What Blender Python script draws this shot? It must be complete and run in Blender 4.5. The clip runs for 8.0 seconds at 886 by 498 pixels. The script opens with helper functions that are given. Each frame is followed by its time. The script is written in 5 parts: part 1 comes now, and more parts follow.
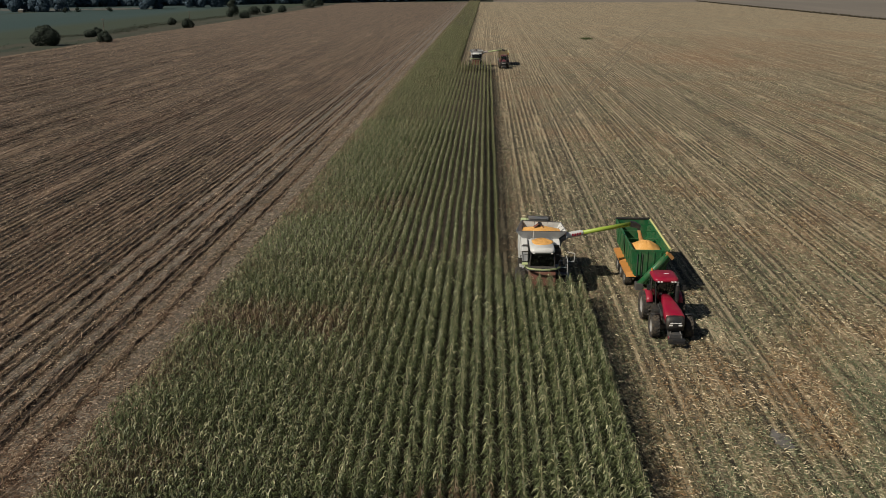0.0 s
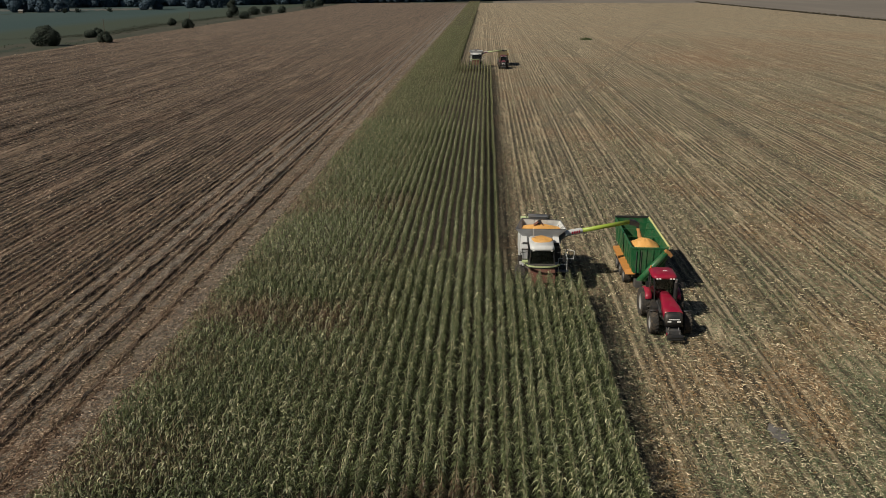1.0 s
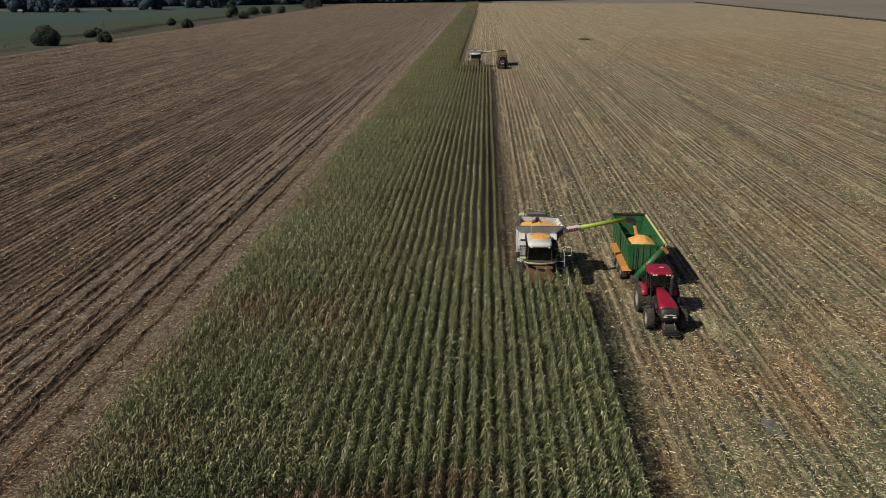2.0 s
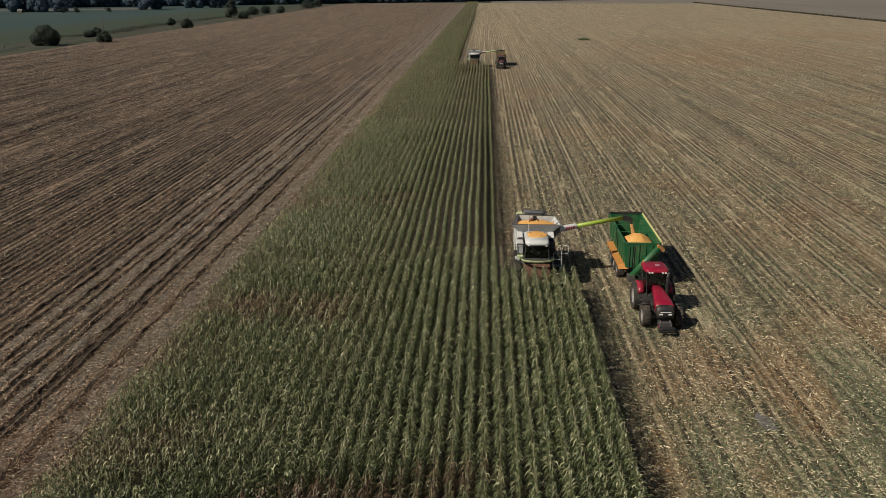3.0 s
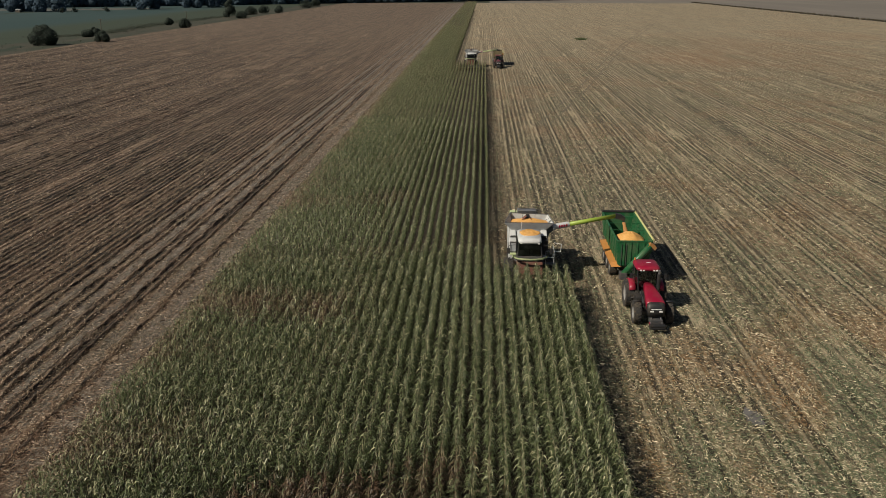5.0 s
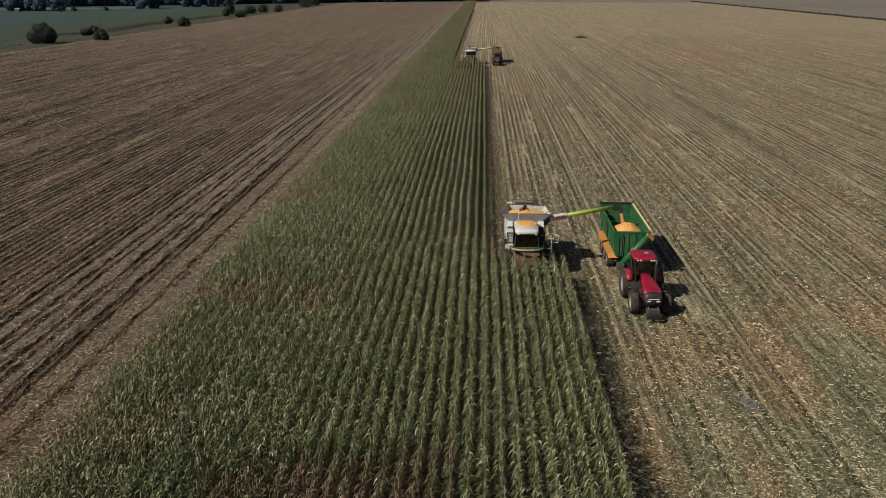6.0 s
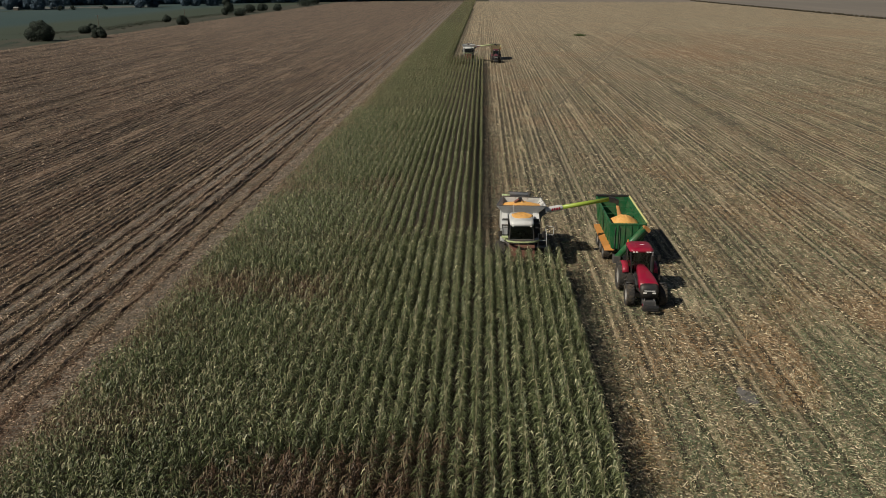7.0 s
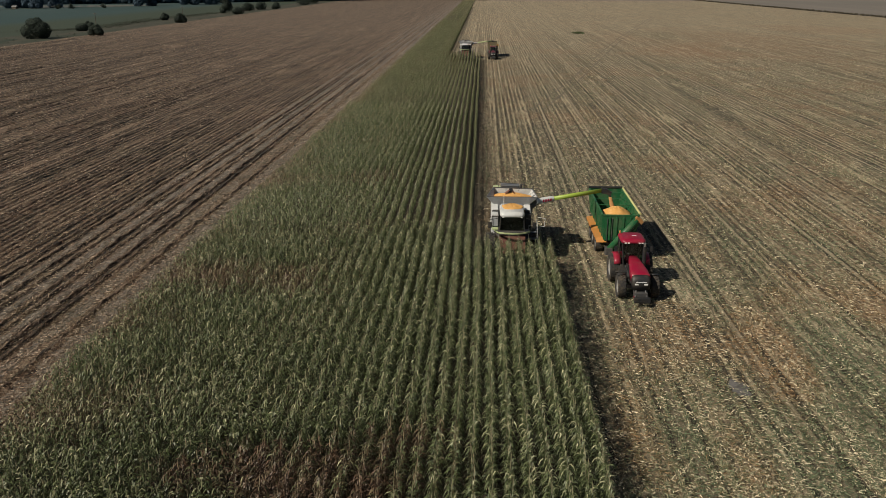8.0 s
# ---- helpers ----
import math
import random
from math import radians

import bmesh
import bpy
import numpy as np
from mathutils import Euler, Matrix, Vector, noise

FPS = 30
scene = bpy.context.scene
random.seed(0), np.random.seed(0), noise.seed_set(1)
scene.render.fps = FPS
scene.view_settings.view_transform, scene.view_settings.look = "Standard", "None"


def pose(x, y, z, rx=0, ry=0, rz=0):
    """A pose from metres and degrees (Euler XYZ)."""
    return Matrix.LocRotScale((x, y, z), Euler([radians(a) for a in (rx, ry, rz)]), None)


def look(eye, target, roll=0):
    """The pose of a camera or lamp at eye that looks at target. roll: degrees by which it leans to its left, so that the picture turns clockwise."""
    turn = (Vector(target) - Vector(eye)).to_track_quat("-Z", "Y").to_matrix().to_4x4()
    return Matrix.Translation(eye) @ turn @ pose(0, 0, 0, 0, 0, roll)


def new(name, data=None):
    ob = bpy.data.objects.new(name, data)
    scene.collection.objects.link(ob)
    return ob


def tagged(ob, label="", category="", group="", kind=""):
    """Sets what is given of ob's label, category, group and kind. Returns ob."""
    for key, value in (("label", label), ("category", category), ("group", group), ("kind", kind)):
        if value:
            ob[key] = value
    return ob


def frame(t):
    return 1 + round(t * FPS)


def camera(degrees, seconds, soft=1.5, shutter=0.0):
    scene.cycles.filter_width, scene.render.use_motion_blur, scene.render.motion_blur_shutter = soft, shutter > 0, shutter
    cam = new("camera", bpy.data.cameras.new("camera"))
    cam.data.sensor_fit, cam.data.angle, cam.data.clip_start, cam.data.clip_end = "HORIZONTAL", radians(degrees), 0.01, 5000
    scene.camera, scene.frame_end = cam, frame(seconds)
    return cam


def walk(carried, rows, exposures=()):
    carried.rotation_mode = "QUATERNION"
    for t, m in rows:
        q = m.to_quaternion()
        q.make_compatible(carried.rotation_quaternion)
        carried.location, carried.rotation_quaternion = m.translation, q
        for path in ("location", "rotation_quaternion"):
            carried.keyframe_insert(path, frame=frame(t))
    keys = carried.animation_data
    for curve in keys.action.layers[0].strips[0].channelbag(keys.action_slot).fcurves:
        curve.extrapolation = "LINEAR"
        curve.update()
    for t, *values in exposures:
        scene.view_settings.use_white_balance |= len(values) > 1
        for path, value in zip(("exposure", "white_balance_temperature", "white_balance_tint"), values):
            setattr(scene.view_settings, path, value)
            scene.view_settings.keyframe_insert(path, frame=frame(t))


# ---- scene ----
# Camera, held in the air over a maize strip, easing back and then sinking.
cam = camera(56.0, 8.0, soft=0.6)
PATH = [
    (0.0, -0.0, -0.0, 22.4, 2.899, -17.852, 0.06),
    (0.5, -0.043, -0.262, 22.354, 2.892, -17.815, 0.05),
    (1.0, -0.054, -0.576, 22.338, 2.872, -17.802, 0.033),
    (1.5, -0.045, -0.955, 22.316, 2.842, -17.785, 0.017),
    (2.0, 0.014, -1.275, 22.288, 2.825, -17.783, -0.002),
    (3.5, 0.215, -2.046, 22.356, 2.762, -17.783, -0.041),
    (4.0, 0.324, -2.208, 22.413, 2.730, -17.792, -0.048),
    (4.5, 0.443, -2.254, 22.449, 2.706, -17.792, -0.05),
    (6.0, 0.794, -2.269, 21.603, 2.684, -17.798, -0.018),
    (6.5, 0.938, -2.096, 21.216, 2.670, -17.792, -0.018),
    (7.0, 1.211, -1.744, 20.827, 2.676, -17.804, -0.026),
    (7.5, 1.581, -1.304, 20.373, 2.690, -17.809, -0.037),
    (8.0, 1.983, -0.820, 19.903, 2.683, -17.810, -0.043),
]
walk(cam, [(t, pose(x, y, z, 90 + pitch, roll, yaw)) for t, x, y, z, yaw, pitch, roll in PATH],
     [(0.0, -0.24), (4.5, -0.23), (8.0, -0.27)])

# Sun from behind the camera's left shoulder, about 42 degrees high.
SUN = Vector((-0.93, -0.60, 1.0)).normalized()
sun_data = bpy.data.lights.new("sun", "SUN")
sun_data.energy, sun_data.angle, sun_data.color = 5.0, radians(0.55), (1.0, 0.92, 0.78)
sun = new("sun", sun_data)
sun.matrix_world = look(SUN * 80, (0, 0, 0))

world = bpy.data.worlds.new("world")
scene.world = world
world.use_nodes = True
wt = world.node_tree
sky = wt.nodes.new("ShaderNodeTexSky")
sky.sky_type, sky.sun_disc = "NISHITA", False
sky.sun_elevation, sky.sun_rotation = math.asin(SUN.z), math.atan2(SUN.x, SUN.y)
sky.air_density, sky.dust_density = 1.0, 1.5
wt.links.new(sky.outputs[0], wt.nodes["Background"].inputs[0])
wt.nodes["Background"].inputs[1].default_value = 0.034

# ---- materials ----


class Nodes:
    """A short way to write node trees."""

    def __init__(self, name):
        self.mat = bpy.data.materials.new(name)
        self.mat.use_nodes = True
        self.tree = self.mat.node_tree
        self.bsdf = self.tree.nodes["Principled BSDF"]
        self.out = self.tree.nodes["Material Output"]

    def put(self, socket, value):
        if isinstance(value, bpy.types.NodeSocket):
            self.tree.links.new(value, socket)
        elif isinstance(value, tuple) and len(value) == 3 and socket.type == "RGBA":
            socket.default_value = (*value, 1)
        else:
            socket.default_value = value

    def add(self, kind, out=0, **ins):
        n = self.tree.nodes.new(kind)
        for k, v in ins.items():
            self.put(n.inputs[int(k[1:])] if k[0] == "i" and k[1:].isdigit() else n.inputs[k], v)
        return n.outputs[out]

    def math(self, op, a, b=0.0, c=0.0):
        n = self.tree.nodes.new("ShaderNodeMath")
        n.operation = op
        for i, v in enumerate((a, b, c)):
            self.put(n.inputs[i], v)
        return n.outputs[0]

    def mix(self, f, a, b):
        n = self.tree.nodes.new("ShaderNodeMix")
        n.data_type = "RGBA"
        self.put(n.inputs[0], f)
        self.put(n.inputs[6], a)
        self.put(n.inputs[7], b)
        return n.outputs[2]

    def pos(self):
        return self.add("ShaderNodeNewGeometry")

    def xyz(self, v):
        n = self.tree.nodes.new("ShaderNodeSeparateXYZ")
        self.tree.links.new(v, n.inputs[0])
        return n.outputs

    def vec(self, x, y, z=0.0):
        return self.add("ShaderNodeCombineXYZ", X=x, Y=y, Z=z)

    def noise(self, v, scale, detail=4.0, rough=0.55, distort=0.0):
        return self.add("ShaderNodeTexNoise", Vector=v, Scale=scale, Detail=detail, Roughness=rough, Distortion=distort)

    def ramp(self, v, *stops):
        n = self.tree.nodes.new("ShaderNodeValToRGB")
        el = n.color_ramp.elements
        while len(el) < len(stops):
            el.new(0.5)
        for e, (p, c) in zip(el, stops):
            e.position, e.color = p, (*c, 1) if isinstance(c, tuple) else (c, c, c, 1)
        self.tree.links.new(v, n.inputs[0])
        return n.outputs[0]

    def step(self, v, lo, hi):
        n = self.tree.nodes.new("ShaderNodeMapRange")
        n.interpolation_type = "SMOOTHSTEP"
        for i, q in enumerate((v, lo, hi, 0.0, 1.0)):
            self.put(n.inputs[i], q)
        return n.outputs[0]

    def bump(self, h, strength, distance):
        return self.add("ShaderNodeBump", Height=h, Strength=strength, Distance=distance)

    def done(self, color=None, rough=None, normal=None, metal=None):
        for k, v in (("Base Color", color), ("Roughness", rough), ("Normal", normal), ("Metallic", metal)):
            if v is not None:
                self.put(self.bsdf.inputs[k], v)
        return self.mat


ROW = 0.721


def stubble(name, soil, straw, dark, pale, rowed, reddish, green, lined, chipped, far_haze, phase, tufted, crested, near_crop=0.0, swath_at=0.0):
    """Harvested ground: rows along y, swaths, chaff, patches."""
    n = Nodes(name)
    p = n.pos()
    x, y, z = n.xyz(p)
    wob = n.noise(p, 0.8, 3)
    xr = n.math("MULTIPLY_ADD", wob, 0.10, x)
    rows = n.math("SINE", n.math("MULTIPLY_ADD", xr, 2 * math.pi / ROW, phase))
    rows = n.math("MULTIPLY_ADD", rows, 0.5, 0.5)
    gaps = n.step(n.noise(n.vec(n.math("MULTIPLY", x, 0.5), n.math("MULTIPLY", y, 0.05)), 1.0, 3), 0.32, 0.52)
    some = n.noise(n.vec(n.math("MULTIPLY", xr, 0.75), n.math("MULTIPLY", y, 0.006)), 1.0, 2)
    rows = n.math("MULTIPLY", n.math("MULTIPLY", rows, gaps), n.math("MULTIPLY_ADD", n.step(some, 0.42, 0.58), 0.5, 0.5))
    swath = n.noise(n.vec(n.math("MULTIPLY", x, 0.42), n.math("MULTIPLY", y, 0.006)), 1.0, 4, 0.65)
    streak = n.noise(n.vec(n.math("MULTIPLY", x, 2.2), n.math("MULTIPLY", y, 0.16)), 1.0, 4)
    fine = n.noise(n.vec(n.math("MULTIPLY", x, 7.0), n.math("MULTIPLY", y, 4.5)), 1.0, 6, 0.7, 0.6)
    chaff = n.noise(p, 3.2, 7, 0.75, 1.2)
    big = n.noise(p, 0.045, 5, 0.6)
    mid = n.noise(p, 0.23, 5, 0.6)
    lines = n.noise(n.vec(n.math("MULTIPLY", xr, 1.35), n.math("MULTIPLY", y, 0.004)), 1.0, 2, 0.5)
    chips = n.noise(n.vec(n.math("MULTIPLY", x, 9.0), n.math("MULTIPLY", y, 7.0)), 1.0, 2, 0.5, 0.8)
    tufts = n.noise(n.vec(n.math("MULTIPLY", x, 3.4), n.math("MULTIPLY", y, 0.75)), 1.0, 3, 0.7, 0.7)
    col = n.mix(n.step(fine, 0.38, 0.62), soil, straw)
    col = n.mix(n.math("MULTIPLY", n.step(lines, 0.53, 0.57), lined * 0.75), col, pale)
    col = n.mix(n.math("MULTIPLY", n.step(lines, 0.48, 0.40), lined), col, dark)
    bands = n.noise(n.vec(n.math("MULTIPLY", xr, 0.5), n.math("MULTIPLY", y, 0.002)), 1.0, 2, 0.6)
    col = n.mix(n.math("MULTIPLY", n.step(bands, 0.53, 0.57), lined * 0.6), col, pale)
    col = n.mix(n.math("MULTIPLY", n.step(bands, 0.47, 0.43), lined * 0.7), col, dark)
    col = n.mix(n.math("MULTIPLY", n.step(swath, 0.5, 0.68), 0.3), col, pale)
    col = n.mix(n.math("MULTIPLY", n.step(streak, 0.5, 0.72), 0.25), col, pale)
    col = n.mix(n.math("MULTIPLY", n.step(big, 0.46, 0.60), 0.55), col, reddish)
    col = n.mix(n.math("MULTIPLY", n.step(mid, 0.48, 0.62), 0.6), col, green)

    def patch(col, cx, cy, rx, ry, tint, amount):
        d = n.add("ShaderNodeVectorMath", out=1, i0=n.vec(n.math("MULTIPLY_ADD", x, 1 / rx, -cx / rx), n.math("MULTIPLY_ADD", y, 1 / ry, -cy / ry), n.math("MULTIPLY", mid, 1.6)), i1=(0.0, 0.0, 0.8))
        d.node.operation = "DISTANCE"
        return n.mix(n.math("MULTIPLY", n.step(d, 1.1, 0.3), amount), col, tint)

    # Distance haze put into the ground colour: paler further along y.
    col = n.mix(n.math("MULTIPLY", n.step(y, *((45.0, 230.0) if near_crop else (150.0, 420.0))), far_haze), col, pale)
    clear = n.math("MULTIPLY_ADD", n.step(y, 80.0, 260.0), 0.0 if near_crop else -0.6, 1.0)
    # Paler towards the crop: less visible row shadow, painted as ground colour.
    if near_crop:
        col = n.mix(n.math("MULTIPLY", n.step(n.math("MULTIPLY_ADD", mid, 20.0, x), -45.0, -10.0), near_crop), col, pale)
    col = patch(col, 85.0, 300.0, 50.0, 100.0, reddish, 0.45)
    col = patch(col, 64.0, 255.0, 16.0, 34.0, reddish, 0.75)
    col = patch(col, 148.0, 384.0, 30.0, 50.0, reddish, 0.5)
    col = patch(col, 70.0, 335.0, 14.0, 40.0, green, 0.6)
    col = patch(col, 80.0, 268.0, 5.0, 14.0, green, 0.5)
    col = n.mix(n.math("MULTIPLY", n.step(chaff, 0.54, 0.7), 0.6), col, dark)
    col = n.mix(n.math("MULTIPLY", n.step(chips, 0.58, 0.66), chipped), col, pale)
    crumbs = n.noise(n.vec(n.math("MULTIPLY", x, 24.0), n.math("MULTIPLY", y, 17.0)), 1.0, 3, 0.6, 0.5)
    col = n.mix(n.math("MULTIPLY", n.step(crumbs, 0.60, 0.70), chipped), col, pale)
    col = n.mix(n.math("MULTIPLY", n.step(crumbs, 0.42, 0.33), 0.8), col, dark)
    col = n.mix(n.math("MULTIPLY", n.step(tufts, 0.56, 0.61), tufted), col, pale)
    col = n.mix(n.math("MULTIPLY", n.step(tufts, 0.51, 0.44), tufted), col, dark)
    # Pale straw crests, dark furrow soil, with the rows' sun and shade painted in.
    crest = n.math("MULTIPLY", n.step(rows, 0.30, 0.06), n.step(some, 0.44, 0.56))
    col = n.mix(n.math("MULTIPLY", n.math("MULTIPLY", crest, n.step(streak, 0.38, 0.56)), crested), col, pale)
    col = n.mix(n.math("MULTIPLY", n.math("MULTIPLY", n.step(rows, 0.40, 0.8), rowed), clear), col, dark)
    if swath_at:
        # windrows of straw left by each pass, with a bare wheel line on either side
        part_way = n.math("FRACT", n.math("MULTIPLY_ADD", xr, 1 / 5.768, 0.5 - swath_at / 5.768))
        off = n.math("ABSOLUTE", n.math("SUBTRACT", part_way, 0.5))
        run = n.step(n.noise(n.vec(n.math("MULTIPLY", x, 0.18), n.math("MULTIPLY", y, 0.012)), 1.0, 3), 0.40, 0.58)
        rough_edge = n.math("MULTIPLY_ADD", tufts, 0.06, off)
        col = n.mix(n.math("MULTIPLY", n.math("MULTIPLY", n.step(rough_edge, 0.13, 0.08), n.math("MULTIPLY", run, clear)), 0.8), col, dark)
        col = n.mix(n.math("MULTIPLY", n.math("MULTIPLY", n.step(rough_edge, 0.072, 0.045), run), 0.8), col, pale)
    h = n.math("ADD", n.math("MULTIPLY", chaff, 0.9), n.math("MULTIPLY_ADD", rows, -rowed, fine))
    h = n.math("MULTIPLY_ADD", tufts, 1.2, h)
    return n.done(col, 0.92, n.bump(h, 0.9, 0.10))


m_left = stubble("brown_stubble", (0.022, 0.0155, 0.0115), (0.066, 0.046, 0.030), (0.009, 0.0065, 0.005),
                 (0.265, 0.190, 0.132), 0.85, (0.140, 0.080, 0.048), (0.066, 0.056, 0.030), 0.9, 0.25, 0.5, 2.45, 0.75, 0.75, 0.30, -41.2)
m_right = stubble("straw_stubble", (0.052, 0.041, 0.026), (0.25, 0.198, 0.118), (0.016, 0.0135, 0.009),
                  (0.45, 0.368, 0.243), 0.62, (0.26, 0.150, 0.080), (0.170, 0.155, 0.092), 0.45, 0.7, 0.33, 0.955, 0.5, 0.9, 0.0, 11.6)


def plain_ground(name, cols, scale, stretch=(1, 1), bump=0.3):
    n = Nodes(name)
    p = n.pos()
    x, y, z = n.xyz(p)
    v = n.vec(n.math("MULTIPLY", x, stretch[0]), n.math("MULTIPLY", y, stretch[1]))
    a = n.noise(v, scale, 5, 0.6)
    b = n.noise(p, 2.5, 6, 0.7)
    c = n.mix(n.step(a, 0.38, 0.62), cols[0], cols[1])
    c = n.mix(n.math("MULTIPLY", n.step(b, 0.45, 0.7), 0.5), c, cols[2])
    return n.done(c, 0.95, n.bump(b, bump, 0.08))


# Soil under the crop, with the shade of the plants in its colour.
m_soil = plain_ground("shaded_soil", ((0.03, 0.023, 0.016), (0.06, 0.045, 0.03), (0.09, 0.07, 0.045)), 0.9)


def meadow():
    """Green grass, cooled by painted distance haze, that turns olive towards the stubble."""
    n = Nodes("meadow")
    p = n.pos()
    x, y, z = n.xyz(p)
    a = n.noise(n.vec(x, n.math("MULTIPLY", y, 0.25)), 0.02, 5, 0.6)
    b = n.noise(p, 0.9, 6, 0.7)
    c = n.mix(n.step(a, 0.38, 0.62), (0.017, 0.044, 0.043), (0.027, 0.055, 0.053))
    edge = n.math("MULTIPLY_ADD", a, 50.0, x)
    c = n.mix(n.step(edge, -225.0, -180.0), c, (0.028, 0.041, 0.022))
    c = n.mix(n.math("MULTIPLY", n.step(b, 0.45, 0.7), 0.4), c, (0.032, 0.052, 0.044))
    return n.done(c, 0.95, n.bump(b, 0.4, 0.1))


m_meadow = m_olive = meadow()
m_tracked = plain_ground("wheel_track", ((0.11, 0.088, 0.062), (0.15, 0.122, 0.086), (0.21, 0.17, 0.12)), 0.8)
m_turned = plain_ground("pale_headland_track", ((0.12, 0.09, 0.07), (0.17, 0.135, 0.105), (0.09, 0.065, 0.05)), 0.8)
m_rut = stubble("pale_dry_rut", (0.085, 0.073, 0.060), (0.235, 0.200, 0.160), (0.024, 0.020, 0.017), (0.43, 0.375, 0.305), 0.0,
                (0.17, 0.13, 0.105), (0.13, 0.12, 0.095), 0.0, 0.7, 0.0, 0.0, 0.35, 0.0)
m_mud = plain_ground("grey_mud", ((0.12, 0.11, 0.105), (0.155, 0.145, 0.14), (0.09, 0.082, 0.075)), 1.2)
m_verge = plain_ground("verge_grass", ((0.026, 0.034, 0.018), (0.055, 0.049, 0.033), (0.04, 0.042, 0.026)), 0.10, (1.0, 0.3))
m_pale_grass = plain_ground("pale_grass", ((0.080, 0.082, 0.074), (0.095, 0.093, 0.082), (0.07, 0.075, 0.066)), 0.03, (1.0, 0.3))
m_dark_grass = plain_ground("dark_grass", ((0.016, 0.028, 0.015), (0.026, 0.036, 0.02), (0.02, 0.03, 0.016)), 0.2, (1.0, 0.4))
m_bare = plain_ground("bare_field", ((0.145, 0.128, 0.108), (0.175, 0.152, 0.128), (0.17, 0.148, 0.12)), 0.03, (1, 0.1))


def leafy(name, fresh, dried, glint, through_light=0.25, rough=0.45):
    """Blades: the dry attribute turns them from fresh to dried, tone shifts the lightness."""
    n = Nodes(name)
    dry = n.add("ShaderNodeAttribute", out=2)
    dry.node.attribute_name = "dry"
    tone = n.add("ShaderNodeAttribute", out=2)
    tone.node.attribute_name = "tone"
    p = n.pos()
    veins = n.noise(p, 9.0, 4, 0.6)
    col = n.mix(n.step(n.math("MULTIPLY_ADD", n.math("SUBTRACT", veins, 0.5), 0.5, dry), 0.15, 0.95), fresh, dried)
    # Leaf highlights are painted: light-toned blades turn to the glint colour.
    col = n.mix(n.step(tone, 0.45, 0.95), col, glint)
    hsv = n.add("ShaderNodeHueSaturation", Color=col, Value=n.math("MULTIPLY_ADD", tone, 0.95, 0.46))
    n.done(hsv, rough, n.bump(veins, 0.25, 0.02))
    if through_light:
        tr = n.add("ShaderNodeBsdfTranslucent", Color=hsv)
        both = n.tree.nodes.new("ShaderNodeMixShader")
        both.inputs[0].default_value = through_light
        n.tree.links.new(n.bsdf.outputs[0], both.inputs[1])
        n.tree.links.new(tr, both.inputs[2])
        n.tree.links.new(both.outputs[0], n.out.inputs[0])
    return n.mat


m_maize = leafy("maize_leaf", (0.108, 0.134, 0.050), (0.165, 0.097, 0.056), (0.325, 0.315, 0.185), 0.12, 0.50)
m_tassel = leafy("maize_tassel", (0.185, 0.175, 0.100), (0.20, 0.14, 0.085), (0.31, 0.28, 0.18), 0.1, 0.8)
m_litter_r = leafy("straw_litter", (0.150, 0.190, 0.098), (0.330, 0.195, 0.088), (0.56, 0.485, 0.335), 0.0, 0.6)
m_litter_l = leafy("brown_litter", (0.125, 0.100, 0.048), (0.185, 0.100, 0.054), (0.50, 0.40, 0.29), 0.0, 0.7)
# Distance haze over the wood is put into its leaves as blue.
m_hazy_wood = leafy("hazy_woodland_foliage", (0.095, 0.150, 0.205), (0.105, 0.160, 0.200), (0.12, 0.175, 0.21), 0.45, 0.9)
m_foliage = leafy("tree_foliage", (0.027, 0.043, 0.031), (0.037, 0.048, 0.032), (0.052, 0.067, 0.045), 0.3, 0.8)


def paint(name, color, rough=0.4, dirt=(0.25, 0.19, 0.12), amount=0.35, metal=0.0, scale=1.6):
    """Painted or plain machine surface with dust and scuffs."""
    n = Nodes(name)
    v = n.add("ShaderNodeTexCoord", out=3)
    a = n.noise(v, scale, 5, 0.65)
    b = n.noise(v, scale * 9, 4, 0.6)
    dust = n.math("MULTIPLY", n.step(a, 0.42, 0.72), amount)
    dust = n.math("MULTIPLY_ADD", n.math("MULTIPLY", n.step(b, 0.5, 0.8), amount), 0.5, dust)
    col = n.mix(dust, color, dirt)
    r = n.math("MULTIPLY_ADD", dust, 0.5, rough)
    return n.done(col, r, n.bump(b, 0.08, 0.01), metal)


m_white = paint("white_paint", (0.58, 0.59, 0.58), 0.4, amount=0.22)
m_hull = paint("pale_hull_sheet", (0.40, 0.41, 0.42), 0.45, amount=0.25)
m_tank = paint("tank_sheet", (0.16, 0.17, 0.185), 0.45, amount=0.2)
m_lime = paint("lime_paint", (0.30, 0.41, 0.055), 0.4, amount=0.2)
m_lime_pale = paint("pale_lime_paint", (0.50, 0.58, 0.30), 0.4, amount=0.2)
m_red = paint("red_paint", (0.28, 0.007, 0.032), 0.32, amount=0.12)
m_red_dull = paint("dull_red_paint", (0.10, 0.012, 0.028), 0.5, amount=0.25)
m_green = paint("green_paint", (0.016, 0.115, 0.042), 0.4, amount=0.22)
m_orange = paint("orange_paint", (0.54, 0.23, 0.055), 0.45, amount=0.2)
m_trim = paint("grey_cab_trim", (0.13, 0.135, 0.14), 0.7, amount=0.2)
m_spout = paint("dull_orange", (0.36, 0.17, 0.05), 0.6, amount=0.3)
m_black = paint("black_plastic", (0.020, 0.021, 0.023), 0.5, amount=0.18)
m_grey = paint("dark_grey_metal", (0.06, 0.062, 0.066), 0.45, amount=0.25)
m_steel = paint("bright_steel", (0.5, 0.5, 0.5), 0.35, amount=0.2, metal=0.8)
